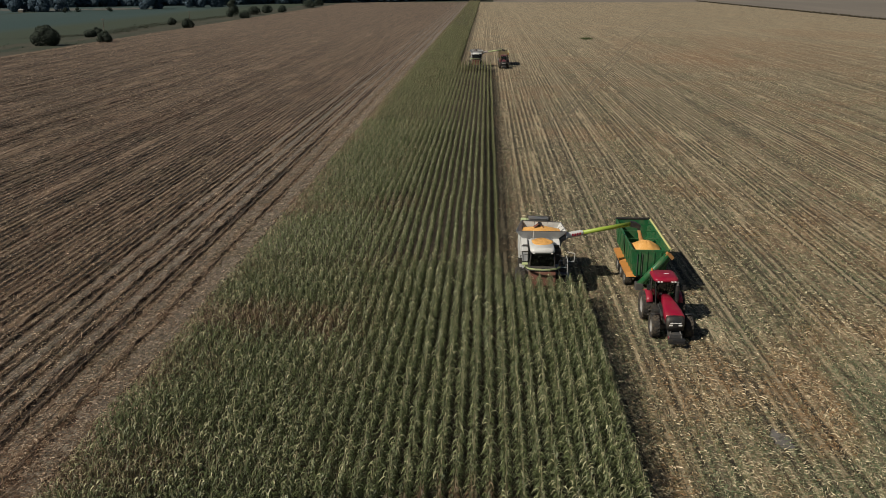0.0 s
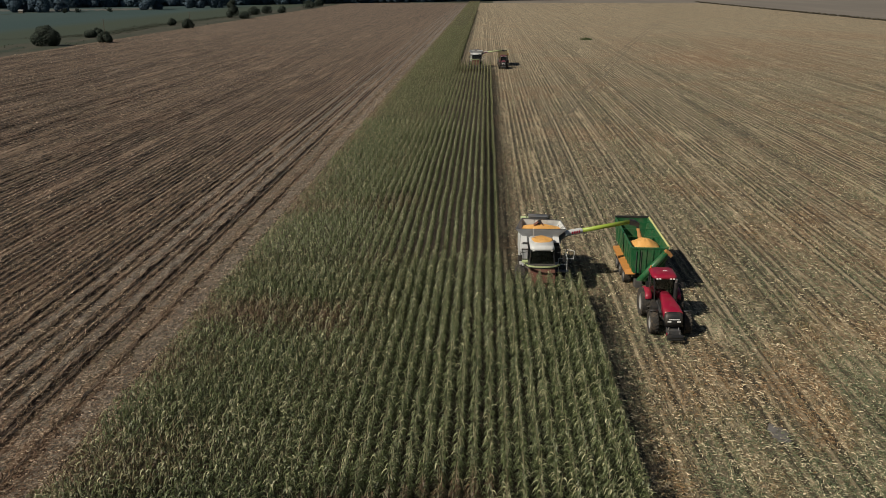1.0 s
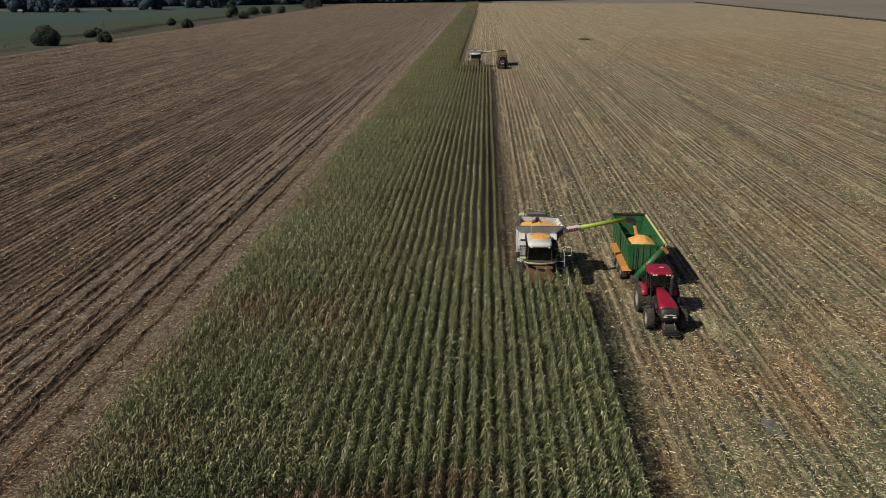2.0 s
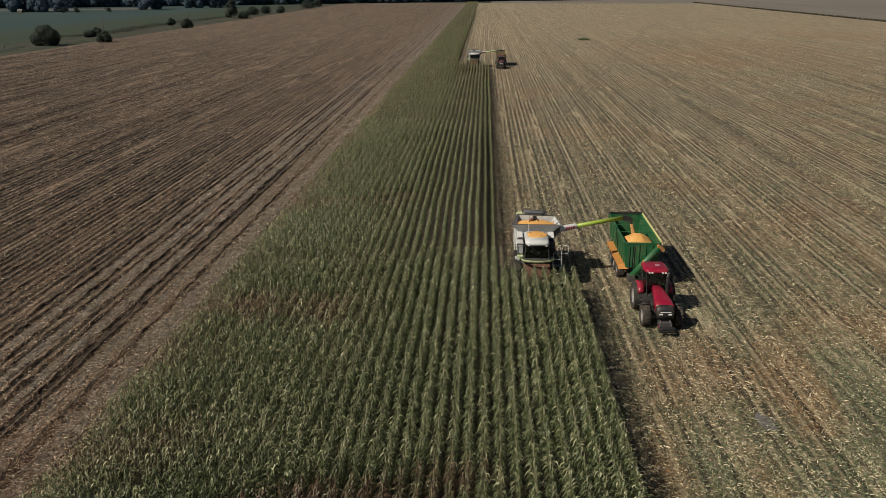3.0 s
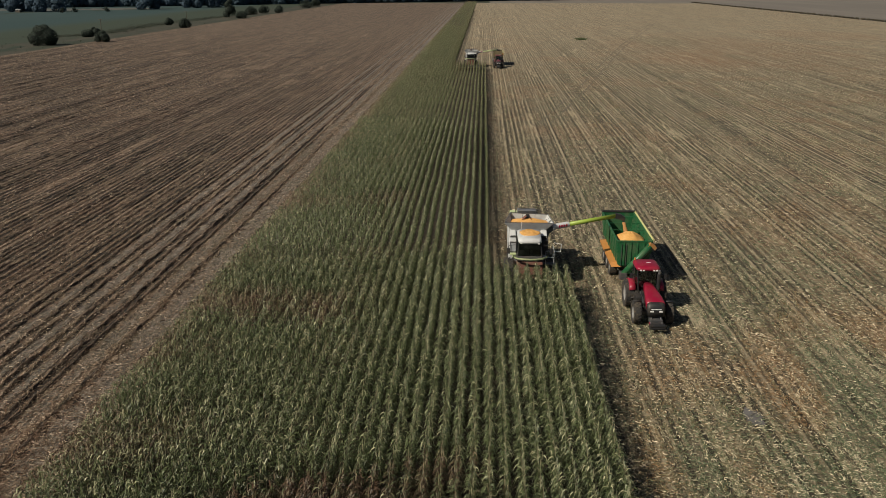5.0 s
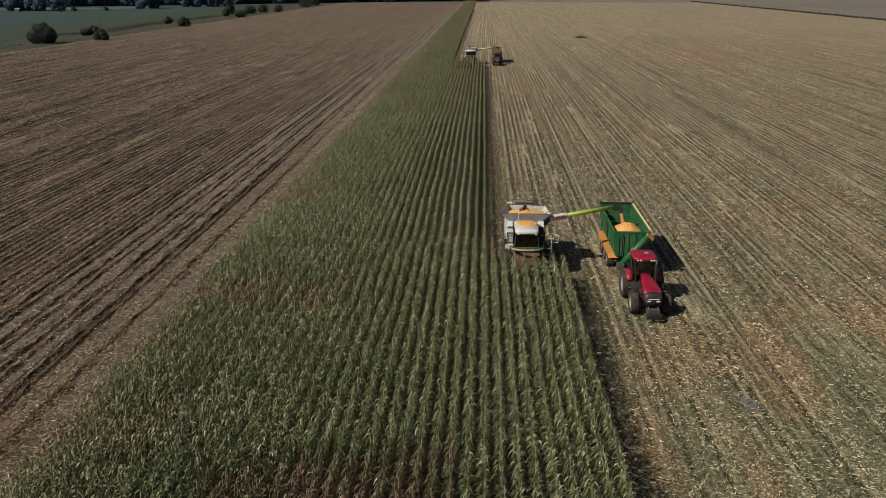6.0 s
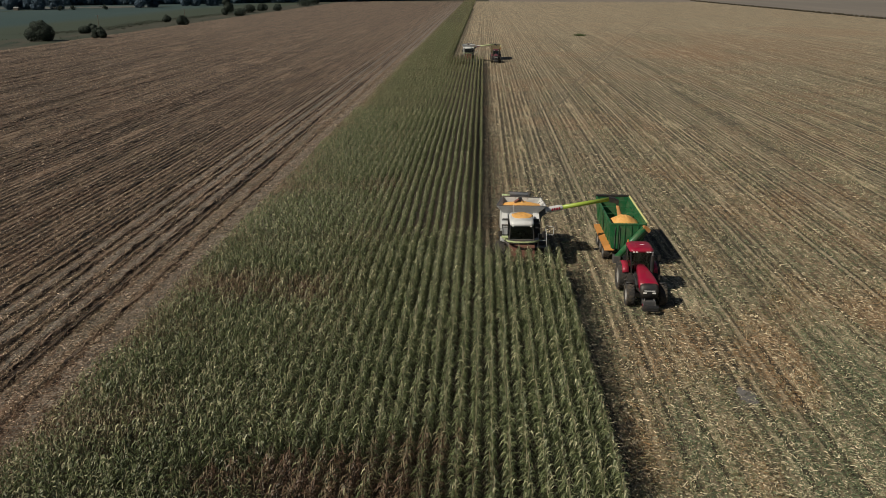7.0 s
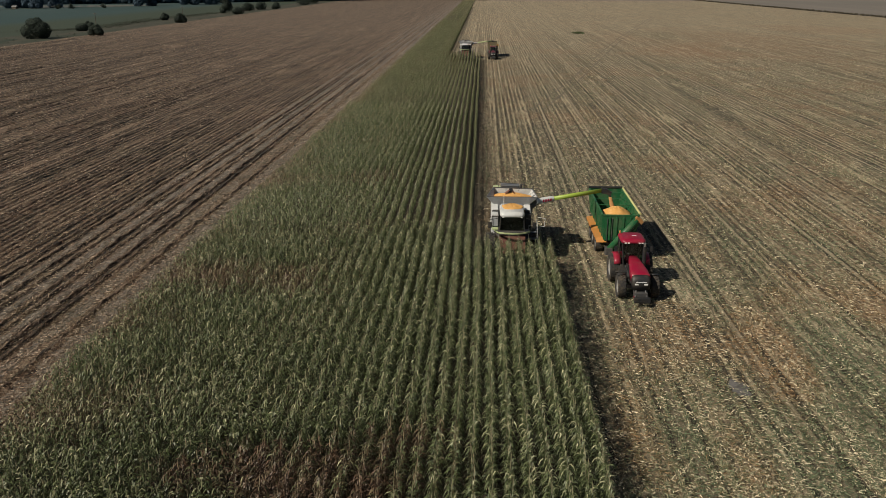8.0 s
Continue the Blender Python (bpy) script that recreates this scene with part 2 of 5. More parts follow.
m_tyre = paint("tyre_rubber", (0.028, 0.027, 0.026), 0.85, (0.16, 0.125, 0.085), 0.6, scale=3)
m_rust = paint("dusty_red_steel", (0.16, 0.065, 0.045), 0.7, (0.20, 0.13, 0.09), 0.6)
m_tarp = paint("pale_tarp", (0.55, 0.52, 0.22), 0.6, amount=0.25)
m_rim = paint("pale_rim", (0.26, 0.26, 0.26), 0.5, amount=0.3)
m_mark = paint("red_mark", (0.38, 0.02, 0.05), 0.5, amount=0.05)
m_mark_pale = paint("pale_mark", (0.7, 0.7, 0.7), 0.4, amount=0.05)
m_wood = paint("weathered_wood", (0.10, 0.085, 0.07), 0.9, amount=0.3)
m_bark = paint("bark", (0.07, 0.055, 0.04), 0.9, amount=0.3)


def grain():
    n = Nodes("maize_grain")
    p = n.pos()
    a = n.noise(p, 60.0, 3, 0.6)
    b = n.noise(p, 3.0, 4)
    c = n.mix(n.step(a, 0.35, 0.65), (0.56, 0.27, 0.06), (0.78, 0.43, 0.13))
    c = n.mix(n.math("MULTIPLY", n.step(b, 0.45, 0.7), 0.4), c, (0.82, 0.51, 0.21))
    return n.done(c, 0.7, n.bump(a, 0.6, 0.02))


m_grain = grain()


m_tan = paint("dusty_tan_paint", (0.17, 0.14, 0.075), 0.6, amount=0.3)
# Grain colour darkened to carry the shade on the stream.
m_falling_shaded = paint("shaded_falling_grain", (0.38, 0.19, 0.065), 0.8, (0.50, 0.27, 0.10), 0.5, scale=9)


def dark_glass():
    n = Nodes("tinted_glass")
    n.put(n.bsdf.inputs["Transmission Weight"], 1.0)
    return n.done((0.34, 0.38, 0.38), 0.03)


m_glass = dark_glass()
m_lamp = paint("lamp_lens", (0.75, 0.75, 0.72), 0.15, amount=0.05)

# ---- helpers for meshes ----
rng = np.random.default_rng(7)


def soup(name, verts, quads, mats, slot=None, dry=None, tone=None, smooth=False):
    """One mesh object from arrays of corners and quads."""
    me = bpy.data.meshes.new(name)
    nv, nq = len(verts), len(quads)
    me.vertices.add(nv)
    me.vertices.foreach_set("co", np.ascontiguousarray(verts, dtype=np.float32).ravel())
    me.loops.add(nq * 4)
    me.loops.foreach_set("vertex_index", np.ascontiguousarray(quads, dtype=np.int32).ravel())
    me.polygons.add(nq)
    me.polygons.foreach_set("loop_start", np.arange(0, nq * 4, 4, dtype=np.int32))
    for m in mats:
        me.materials.append(m)
    if slot is not None:
        me.polygons.foreach_set("material_index", np.asarray(slot, dtype=np.int32))
    me.polygons.foreach_set("use_smooth", np.full(nq, smooth, dtype=bool))
    for key, values in (("dry", dry), ("tone", tone)):
        if values is not None:
            me.attributes.new(key, "FLOAT", "POINT").data.foreach_set("value", np.asarray(values, dtype=np.float32))
    me.update(calc_edges=True)
    return new(name, me)


class Heap:
    """Gathers blades and stalks before they become one mesh."""

    def __init__(self):
        self.v, self.q, self.s, self.d, self.t, self.n = [], [], [], [], [], 0

    def take(self, v, q, slot, dry, tone):
        """v: (N, K, 3), q: (M, 4) within one piece."""
        k = v.shape[1]
        idx = self.n + (np.arange(len(v)) * k)[:, None, None] + np.asarray(q)[None]
        self.v.append(v.reshape(-1, 3))
        self.q.append(idx.reshape(-1, 4))
        self.s.append(np.full(len(v) * len(q), slot))
        self.d.append(np.repeat(dry, k))
        self.t.append(np.repeat(tone, k))
        self.n += v.shape[0] * k

    def blades(self, base, az, length, width, rise, sag, segs, slot, dry, tone, lean=0.0, reach=0.8):
        """Arching blades that start at base and go out along az."""
        s = np.linspace(0, 1, segs + 1)[None, :]
        wid = width[:, None] * np.clip(0.55 + 1.5 * s - 1.95 * s * s, 0.1, None) * 0.5
        out = length[:, None] * reach * s
        up = length[:, None] * (rise[:, None] * s - sag[:, None] * s * s)
        cx, cy = np.cos(az)[:, None], np.sin(az)[:, None]
        c = np.stack([base[:, 0:1] + out * cx, base[:, 1:2] + out * cy, base[:, 2:3] + up], -1)
        tilt = (np.zeros(len(az)) + lean)[:, None]
        side = np.stack([-cy * np.cos(tilt) * wid, cx * np.cos(tilt) * wid, np.sin(tilt) * wid], -1)
        v = np.concatenate([c - side, c + side], 1)
        m = segs + 1
        q = [(i, i + 1, i + 1 + m, i + m) for i in range(segs)]
        self.take(v, q, slot, dry, tone)

    def stalks(self, base, top, radius, slot, dry, tone):
        """Three-sided stems."""
        ring = np.array([[math.cos(a), math.sin(a), 0] for a in (0.3, 2.4, 4.5)])[None]
        v = np.concatenate([base[:, None] + ring * radius[:, None, None], top[:, None] + ring * radius[:, None, None] * 0.7], 1)
        self.take(v, [(0, 1, 4, 3), (1, 2, 5, 4), (2, 0, 3, 5)], slot, dry, tone)

    def make(self, name, mats):
        return soup(name, np.concatenate(self.v), np.concatenate(self.q), mats, np.concatenate(self.s),
                    np.concatenate(self.d), np.concatenate(self.t))


def u(n, lo=0.0, hi=1.0):
    return rng.uniform(lo, hi, n)


def soft_noise(x, y, scale, seed):
    """A cheap smooth field between about -1 and 1."""
    a = np.zeros_like(x)
    r = np.random.default_rng(seed)
    for k in range(7):
        ang, f, ph = r.uniform(0, 6.28), scale * r.uniform(0.6, 2.2), r.uniform(0, 6.28)
        a += np.sin((x * math.cos(ang) + y * math.sin(ang)) * f + ph)
    return a / 3.5


def spot(x, y, cx, cy, rx, ry):
    """1 in the middle of a ragged patch, 0 outside it."""
    d = np.hypot((x - cx) / rx, (y - cy) / ry) + 0.28 * soft_noise(x, y, 0.9, 5) + 0.15 * soft_noise(x, y, 2.4, 6)
    return np.clip((1.15 - d) / 0.6, 0, 1)


# ---- ground: one sheet to the horizon, in fields ----
LEFT_EDGE, FAR_END, VERGE, RIGHT_END = -18.76, 950.0, -151.0, 235.0
CROP_R, CUT_R, FAR_R = 7.15, 1.4, -7.4
FRONT, FAR_FRONT = 55.1, 225.0
xs = [-3000, -215, -176, VERGE, LEFT_EDGE, FAR_R, CUT_R, CROP_R, RIGHT_END, 3000]
ys = [-900, FRONT + 2, FAR_FRONT + 2, FAR_END, 3500]
gv = [(x, y, 0.0) for y in ys for x in xs]
gq, gs = [], []
W = len(xs)
for j in range(len(ys) - 1):
    for i in range(W - 1):
        gq.append((j * W + i, j * W + i + 1, (j + 1) * W + i + 1, (j + 1) * W + i))
        beyond = j == 3
        if i == 0:
            s = 2
        elif i == 1:
            s = 6
        elif i == 2:
            s = 3
        elif i == 3:
            s = 0 if not beyond else 3
        elif i == 4:
            s = 4 if j < 3 else 3
        elif i == 5:
            s = (4, 4, 1, 3)[j]
        elif i == 6:
            s = (4, 1, 1, 3)[j]
        elif i == 7:
            s = 1 if not beyond else 5
        else:
            s = 5
        gs.append(s)
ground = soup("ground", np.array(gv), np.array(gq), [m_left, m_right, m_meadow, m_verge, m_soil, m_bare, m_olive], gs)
tagged(ground, "harvested maize stubble fields with meadow and bare land beyond", "ground", kind="structure")


def ribbon(name, points, width, mat, z, label):
    """A flat strip of pressed ground along a line, ragged at its edges."""
    p = np.array(points, dtype=float)
    t = np.linspace(0, len(p) - 1, (len(p) - 1) * 14 + 1)
    c = np.stack([np.interp(t, np.arange(len(p)), p[:, k]) for k in (0, 1)], -1)
    d = np.gradient(c, axis=0)
    d /= np.linalg.norm(d, axis=1)[:, None]
    side = np.stack([-d[:, 1], d[:, 0]], -1) * (width / 2 * rng.uniform(0.35, 1.3, len(c)))[:, None]
    v = np.concatenate([c - side, c + side])
    v = np.concatenate([v, np.full((len(v), 1), z)], 1)
    n = len(c)
    q = [(i, i + 1, i + 1 + n, i + n) for i in range(n - 1)]
    return tagged(soup(name, v, np.array(q), [mat]), label, "wheel track", kind="structure")


for off in (-0.95, 0.95):
    ribbon("wheel_track", [(11.0 + off, 136), (21.9 + off, 181), (36 + off, 245), (52 + off, 315), (76 + off, 410), (104 + off, 522)], 0.42, m_tracked, 0.012,
           "brown wheel track crossing the pale stubble")
for pts in ([(-93, 196), (-94.5, 207), (-96.5, 218), (-101, 226), (-108, 230)], [(-69, 258), (-69.5, 265), (-73, 272), (-80, 277)], [(-53, 306), (-54, 315), (-59, 322), (-67, 327)]):
    ribbon("turning_mark", pts, 1.1, m_turned, 0.012, "pale curved turning mark in brown stubble")
for off, wd in ((2.4, 1.6), (4.6, 1.0), (6.94, 0.62), (9.10, 0.7), (11.27, 0.55)):
    ribbon("dry_rut", [(LEFT_EDGE - off + 0.08 * math.sin(k * 1.7), 18 + k * k * 0.55) for k in range(41)], wd, m_rut, 0.010, "pale dry wheel rut beside the maize")
ribbon("grass_strip", [(-620, 640), (-480, 665), (-392, 690), (-350, 700), (-318, 715), (-290, 740)], 60, m_pale_grass, 0.02, "pale dry grass strip in front of the wood")
for pts, wd in (([(-420, 560), (-344, 597), (-343, 641), (-315, 666), (-293, 706), (-270, 745)], 9.0), ([(-230, 316), (-197, 338), (-191, 345)], 5.5), ([(-186, 345), (-171.5, 375), (-175, 420), (-179, 463), (-176, 520), (-172, 600)], 4.0),
                ([(-166, 250), (-162, 277), (-166, 300)], 4.5)):
    ribbon("grass_bank", pts, wd, m_dark_grass, 0.03, "dark green grass bank along the meadow")
MUD = (15.4, 38.5)
mud = soup("mud_patch", np.array([(MUD[0] + 0.55 * r * math.cos(a), MUD[1] + 1.0 * r * math.sin(a), 0.014) for a, r in zip(np.linspace(0, 2 * math.pi, 24, endpoint=False), rng.uniform(0.55, 1.1, 24))]),
           np.array([(0, 1, 2, 23), (23, 2, 3, 22), (22, 3, 4, 21), (21, 4, 5, 20), (20, 5, 6, 19), (19, 6, 7, 18), (18, 7, 8, 17), (17, 8, 9, 16), (16, 9, 10, 15), (15, 10, 11, 14), (14, 11, 12, 13)]), [m_mud])
tagged(mud, "bare grey mud patch in the straw", "mud", kind="structure")

# ---- the standing maize ----
crop = Heap()


def sow(y0, y1, rows_from, rows_to, step, nleaf, segs, big, stalk, tassel, low=0.32):
    """Plants in rows along y; big makes fewer plants fuller."""
    xr = 6.92 - ROW * np.arange(rows_from, rows_to)
    py = np.arange(y0, y1, step)
    X, Y = np.meshgrid(xr, py)
    X, Y = X.ravel(), Y.ravel()
    N = len(X)
    X = X + rng.normal(0, 0.045 if big < 1.1 else 0.025, N) + 0.05 * soft_noise(X, Y, 0.35, 3)
    Y = Y + u(N, -0.4, 0.4) * step
    keep = u(N) > 0.05 + 0.10 * (soft_noise(X, Y, 0.7, 12) > 0.9)
    X, Y = X[keep], Y[keep]
    N = len(X)
    brown = np.maximum.reduce([0.8 * spot(X, Y, -12.3, 49.0, 5.6, 3.8), 0.5 * spot(X, Y, -9.0, 55.0, 3.5, 2.4), 0.45 * spot(X, Y, -16.5, 43.0, 3.0, 3.5),
                               1.2 * spot(X, Y, -6.0, 27.6, 6.5, 2.8), 0.9 * spot(X, Y, -0.8, 29.6, 2.6, 1.8), 0.2 * spot(X, Y, 2.0, 28.0, 4.0, 3.0),
                               0.3 * spot(X, Y, -15.0, 80.0, 4.0, 6.0)])
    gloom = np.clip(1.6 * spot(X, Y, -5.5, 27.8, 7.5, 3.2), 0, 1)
    brown = brown * u(N, 0.55, 1.2) + 0.32 * soft_noise(X, Y, 0.4, 9) + 0.12 * soft_noise(X, Y, 0.06, 10)
    brown = brown + 0.09 * np.clip((-3.0 - X) / 6.0, 0, 1) * np.clip((90 - Y) / 30, 0, 1)
    brown = brown - 0.09 * np.clip((X + 4.0) / 4.0, 0, 1)
    brown = brown + 0.30 * np.exp(-((X - LEFT_EDGE) / 1.3) ** 2)
    tall = (2.28 + 0.10 * soft_noise(X, Y, 0.3, 11) + rng.normal(0, 0.09 if big < 1.1 else 0.06, N)) * (1 - 0.12 * np.clip(brown, 0, 1))
    one = u(N)
    if stalk:
        b = np.stack([X, Y, np.zeros(N)], -1)
        t = np.stack([X + rng.normal(0, 0.05, N), Y + rng.normal(0, 0.05, N), tall * 0.93], -1)
        crop.stalks(b, t, np.full(N, 0.014), 0, np.clip(0.55 + brown, 0, 1), 0.2 + 0.4 * one)
    turn = rng.normal(0.3, 0.9, N) if big < 1.02 else rng.normal(0.8, 0.8, N) if big < 1.1 else rng.normal(1.4, 0.55 if big < 1.3 else 0.85, N)
    for k in range(nleaf):
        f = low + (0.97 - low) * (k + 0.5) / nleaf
        side = math.pi * (k % 2)
        az = turn + side + rng.normal(0, 0.45, N)
        base = np.stack([X, Y, tall * (f + u(N, -0.03, 0.03))], -1)
        L = (0.84 if big < 1.1 else 0.8) * (0.72 - 0.30 * abs(f - 0.68) / 0.4) * u(N, 0.8, 1.2)
        wid = np.full(N, 0.074 * big ** 1.3) * u(N, 0.75, 1.2)
        rise = 0.62 + 0.75 * f * f + u(N, -0.2, 0.25)
        sag = rise * 0.72 + 0.48 + u(N, -0.1, 0.35)
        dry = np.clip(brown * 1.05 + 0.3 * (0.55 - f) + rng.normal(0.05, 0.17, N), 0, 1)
        # Painted tone: lower leaves darkened as shade, far rows lightened to offset sparser planting.
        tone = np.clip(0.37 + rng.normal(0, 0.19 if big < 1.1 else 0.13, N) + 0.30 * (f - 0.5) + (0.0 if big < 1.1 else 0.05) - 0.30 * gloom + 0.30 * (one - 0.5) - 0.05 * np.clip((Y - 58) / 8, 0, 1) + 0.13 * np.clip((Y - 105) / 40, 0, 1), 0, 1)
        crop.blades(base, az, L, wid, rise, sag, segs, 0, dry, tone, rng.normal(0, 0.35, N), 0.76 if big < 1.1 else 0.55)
    for k in range(tassel):
        az = u(N, 0, 6.28)
        base = np.stack([X, Y, tall * 0.92], -1)
        L = u(N, 0.20, 0.34) * big ** 0.5
        crop.blades(base, az, L, np.full(N, 0.024 * big ** 1.2), np.full(N, 1.6 if k else 2.0), np.full(N, 0.9 if k else 0.2), 2 if segs > 2 else 1, 1,
                    np.clip(0.3 + brown, 0, 1), 0.4 + 0.4 * u(N), 0.0, 0.55 if k else 0.1)


sow(24.0, FRONT + 1.7, 0, 8, 0.18, 13, 3, 1.0, True, 2)
sow(24.0, FRONT, 0, 3, 0.25, 6, 2, 1.3, False, 0, 0.05)
sow(50.0, FRONT + 1.7, 0, 8, 0.22, 8, 2, 1.09, True, 1, 0.25)
sow(24.0, 44.0, 8, 36, 0.18, 12, 3, 1.0, True, 2)
sow(44.0, 62.0, 8, 36, 0.19, 12, 2, 1.04, True, 2)
sow(62.0, 128.0, 10, 36, 0.22, 8, 2, 1.18, False, 2, 0.46)
sow(FRONT + 3.5, 110.0, 8, 11, 0.20, 16, 1, 1.4, True, 2, 0.05)
sow(110.0, FAR_FRONT, 8, 11, 0.22, 16, 1, 1.65, True, 2, 0.05)
sow(FAR_FRONT, 700.0, 20, 23, 0.45, 18, 1, 2.1, True, 1, 0.05)
sow(128.0, FAR_FRONT + 2.2, 10, 36, 0.27, 9, 1, 1.42, False, 1, 0.36)
sow(FAR_FRONT - 6, FAR_FRONT + 2.2, 10, 22, 0.2, 12, 1, 1.45, True, 1, 0.1)
sow(FAR_FRONT, 420.0, 22, 36, 0.4, 9, 1, 1.55, False, 1)
sow(420.0, 940.0, 20, 36, 1.0, 5, 1, 2.2, False, 1)
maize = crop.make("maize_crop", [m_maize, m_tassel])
tagged(maize, "ripening green-brown maize standing in straight rows", "maize crop", kind="stuff")

# ---- stubble stumps and chaff on both harvested sides ----


def spread(n, y0, y1, p=0.4):
    """Distances that thin out smoothly along the field."""
    return (u(n) * (y1 ** p - y0 ** p) + y0 ** p) ** (1 / p)


def litter(heap, n, x0, x1, y0, y1, length, width, segs, keep, drier, bright=0.44, p=0.4):
    """Curled leaf and straw pieces; x0 and x1 give the sides at each distance."""
    Y = spread(n, y0, y1, p)
    lo, hi = x0(Y), x1(Y)
    X = lo + (hi - lo) * u(n)
    k = keep(X, Y) & (u(n) < np.clip((y1 - Y) / (0.55 * y1), 0, 1))
    X, Y = X[k], Y[k]
    n = len(X)
    grow = (Y / 40) ** 0.36
    dry = np.clip(drier(X, Y) + rng.normal(0, 0.25, n), 0, 1)
    swath = soft_noise(X * 1.9, Y * 0.03, 0.8, 22)
    tone = np.clip(rng.normal(bright, 0.31, n) + 0.12 * swath + 0.09 * soft_noise(X, Y, 3.2, 23), 0, 1)
    base = np.stack([X, Y, u(n, 0.01, 0.13)], -1)
    rise = u(n, -0.15, 1.0) * 0.8
    heap.blades(base, u(n, 0, 6.28), length * grow * u(n, 0.5, 1.4), width * grow * u(n, 0.6, 1.4), rise, np.abs(rise) * u(n, 0.6, 1.3), segs, 0,
                dry, tone, rng.normal(0, 0.8, n), 0.9)


def stubs(heap, n, x_rows, y0, y1, tall, blades, size, keep, dry0, tone0):
    """Tufts of cut stalk and torn leaf along the rows."""
    Y = spread(n, y0, y1)
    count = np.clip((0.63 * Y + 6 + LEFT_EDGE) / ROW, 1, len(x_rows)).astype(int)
    X = x_rows[(u(n) * count).astype(int)]
    k = keep(X, Y)
    X, Y = X[k], Y[k]
    n = len(X)
    grow = (Y / 40) ** -0.1
    line = np.random.default_rng(3).random(4000)[np.round(np.abs(X) / ROW).astype(int)]
    lit = tone0 + 0.40 * (line - 0.5) + rng.normal(0, 0.19, n)
    hue = dry0 + 0.35 * soft_noise(X, Y, 0.35, 33) + rng.normal(0, 0.15, n)
    X = X + rng.normal(0, 0.055, n)
    for b in range(blades):
        base = np.stack([X + rng.normal(0, 0.05, n), Y + rng.normal(0, 0.07, n), np.zeros(n)], -1)
        heap.blades(base, u(n, 0, 6.28), size * grow * u(n, 0.6, 1.3), size * grow * 0.2 * u(n, 0.6, 1.4), tall * u(n, 0.6, 1.5), tall * u(n, 0.2, 1.2), 2 if b < 1 else 1, 0,
                    np.clip(hue + rng.normal(0, 0.12, n), 0, 1), np.clip(lit + rng.normal(0, 0.12, n), 0, 1), rng.normal(0, 0.4, n), 0.55)


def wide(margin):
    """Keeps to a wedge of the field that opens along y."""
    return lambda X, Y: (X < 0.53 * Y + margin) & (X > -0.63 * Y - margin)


def trod(X, Y):
    """Rows pressed flat by wheels next to the crop and now and then further off."""
    d = LEFT_EDGE - X
    flat = ((d > -0.5) & (d < 3.2)) | ((d > 3.95) & (d < 5.2)) | ((d > 6.6) & (d < 7.3)) | ((d > 8.75) & (d < 9.45)) | ((d > 10.9) & (d < 11.6))
    return ~flat


brown_chaff = Heap()
rows_l = LEFT_EDGE - 0.45 - ROW * np.arange(0, 180)
rows_l[4] -= 0.25
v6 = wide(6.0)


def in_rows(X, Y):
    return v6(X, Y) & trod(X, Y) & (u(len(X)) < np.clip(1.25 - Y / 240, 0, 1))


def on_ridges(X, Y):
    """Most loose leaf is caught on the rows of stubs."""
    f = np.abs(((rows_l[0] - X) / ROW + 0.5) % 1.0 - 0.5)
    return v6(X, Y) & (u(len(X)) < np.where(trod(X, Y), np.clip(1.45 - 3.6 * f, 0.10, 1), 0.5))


def tanned(X, Y):
    return 0.65 + 0.35 * soft_noise(X, Y, 0.3, 31)


stubs(brown_chaff, 90000, rows_l, 24.0, 300.0, 0.95, 2, 0.30, in_rows, 0.68, 0.40)
litter(brown_chaff, 330000, lambda Y: np.maximum(-0.63 * Y - 6, VERGE), lambda Y: np.full(len(Y), LEFT_EDGE + 0.3), 24, 420, 0.20, 0.068, 1, on_ridges, tanned, 0.43, 0.1)
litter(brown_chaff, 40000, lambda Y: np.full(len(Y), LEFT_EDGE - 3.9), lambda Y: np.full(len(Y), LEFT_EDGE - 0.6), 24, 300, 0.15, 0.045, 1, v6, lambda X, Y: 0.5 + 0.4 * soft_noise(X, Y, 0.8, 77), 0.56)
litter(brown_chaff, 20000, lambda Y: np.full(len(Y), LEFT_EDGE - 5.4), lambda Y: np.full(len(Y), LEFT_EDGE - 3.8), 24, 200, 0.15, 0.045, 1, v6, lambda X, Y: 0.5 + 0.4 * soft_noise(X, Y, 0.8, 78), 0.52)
left_chaff = brown_chaff.make("maize_stubble", [m_litter_l])
tagged(left_chaff, "torn brown maize stubble in rows on grey soil", "stubble", kind="stuff")



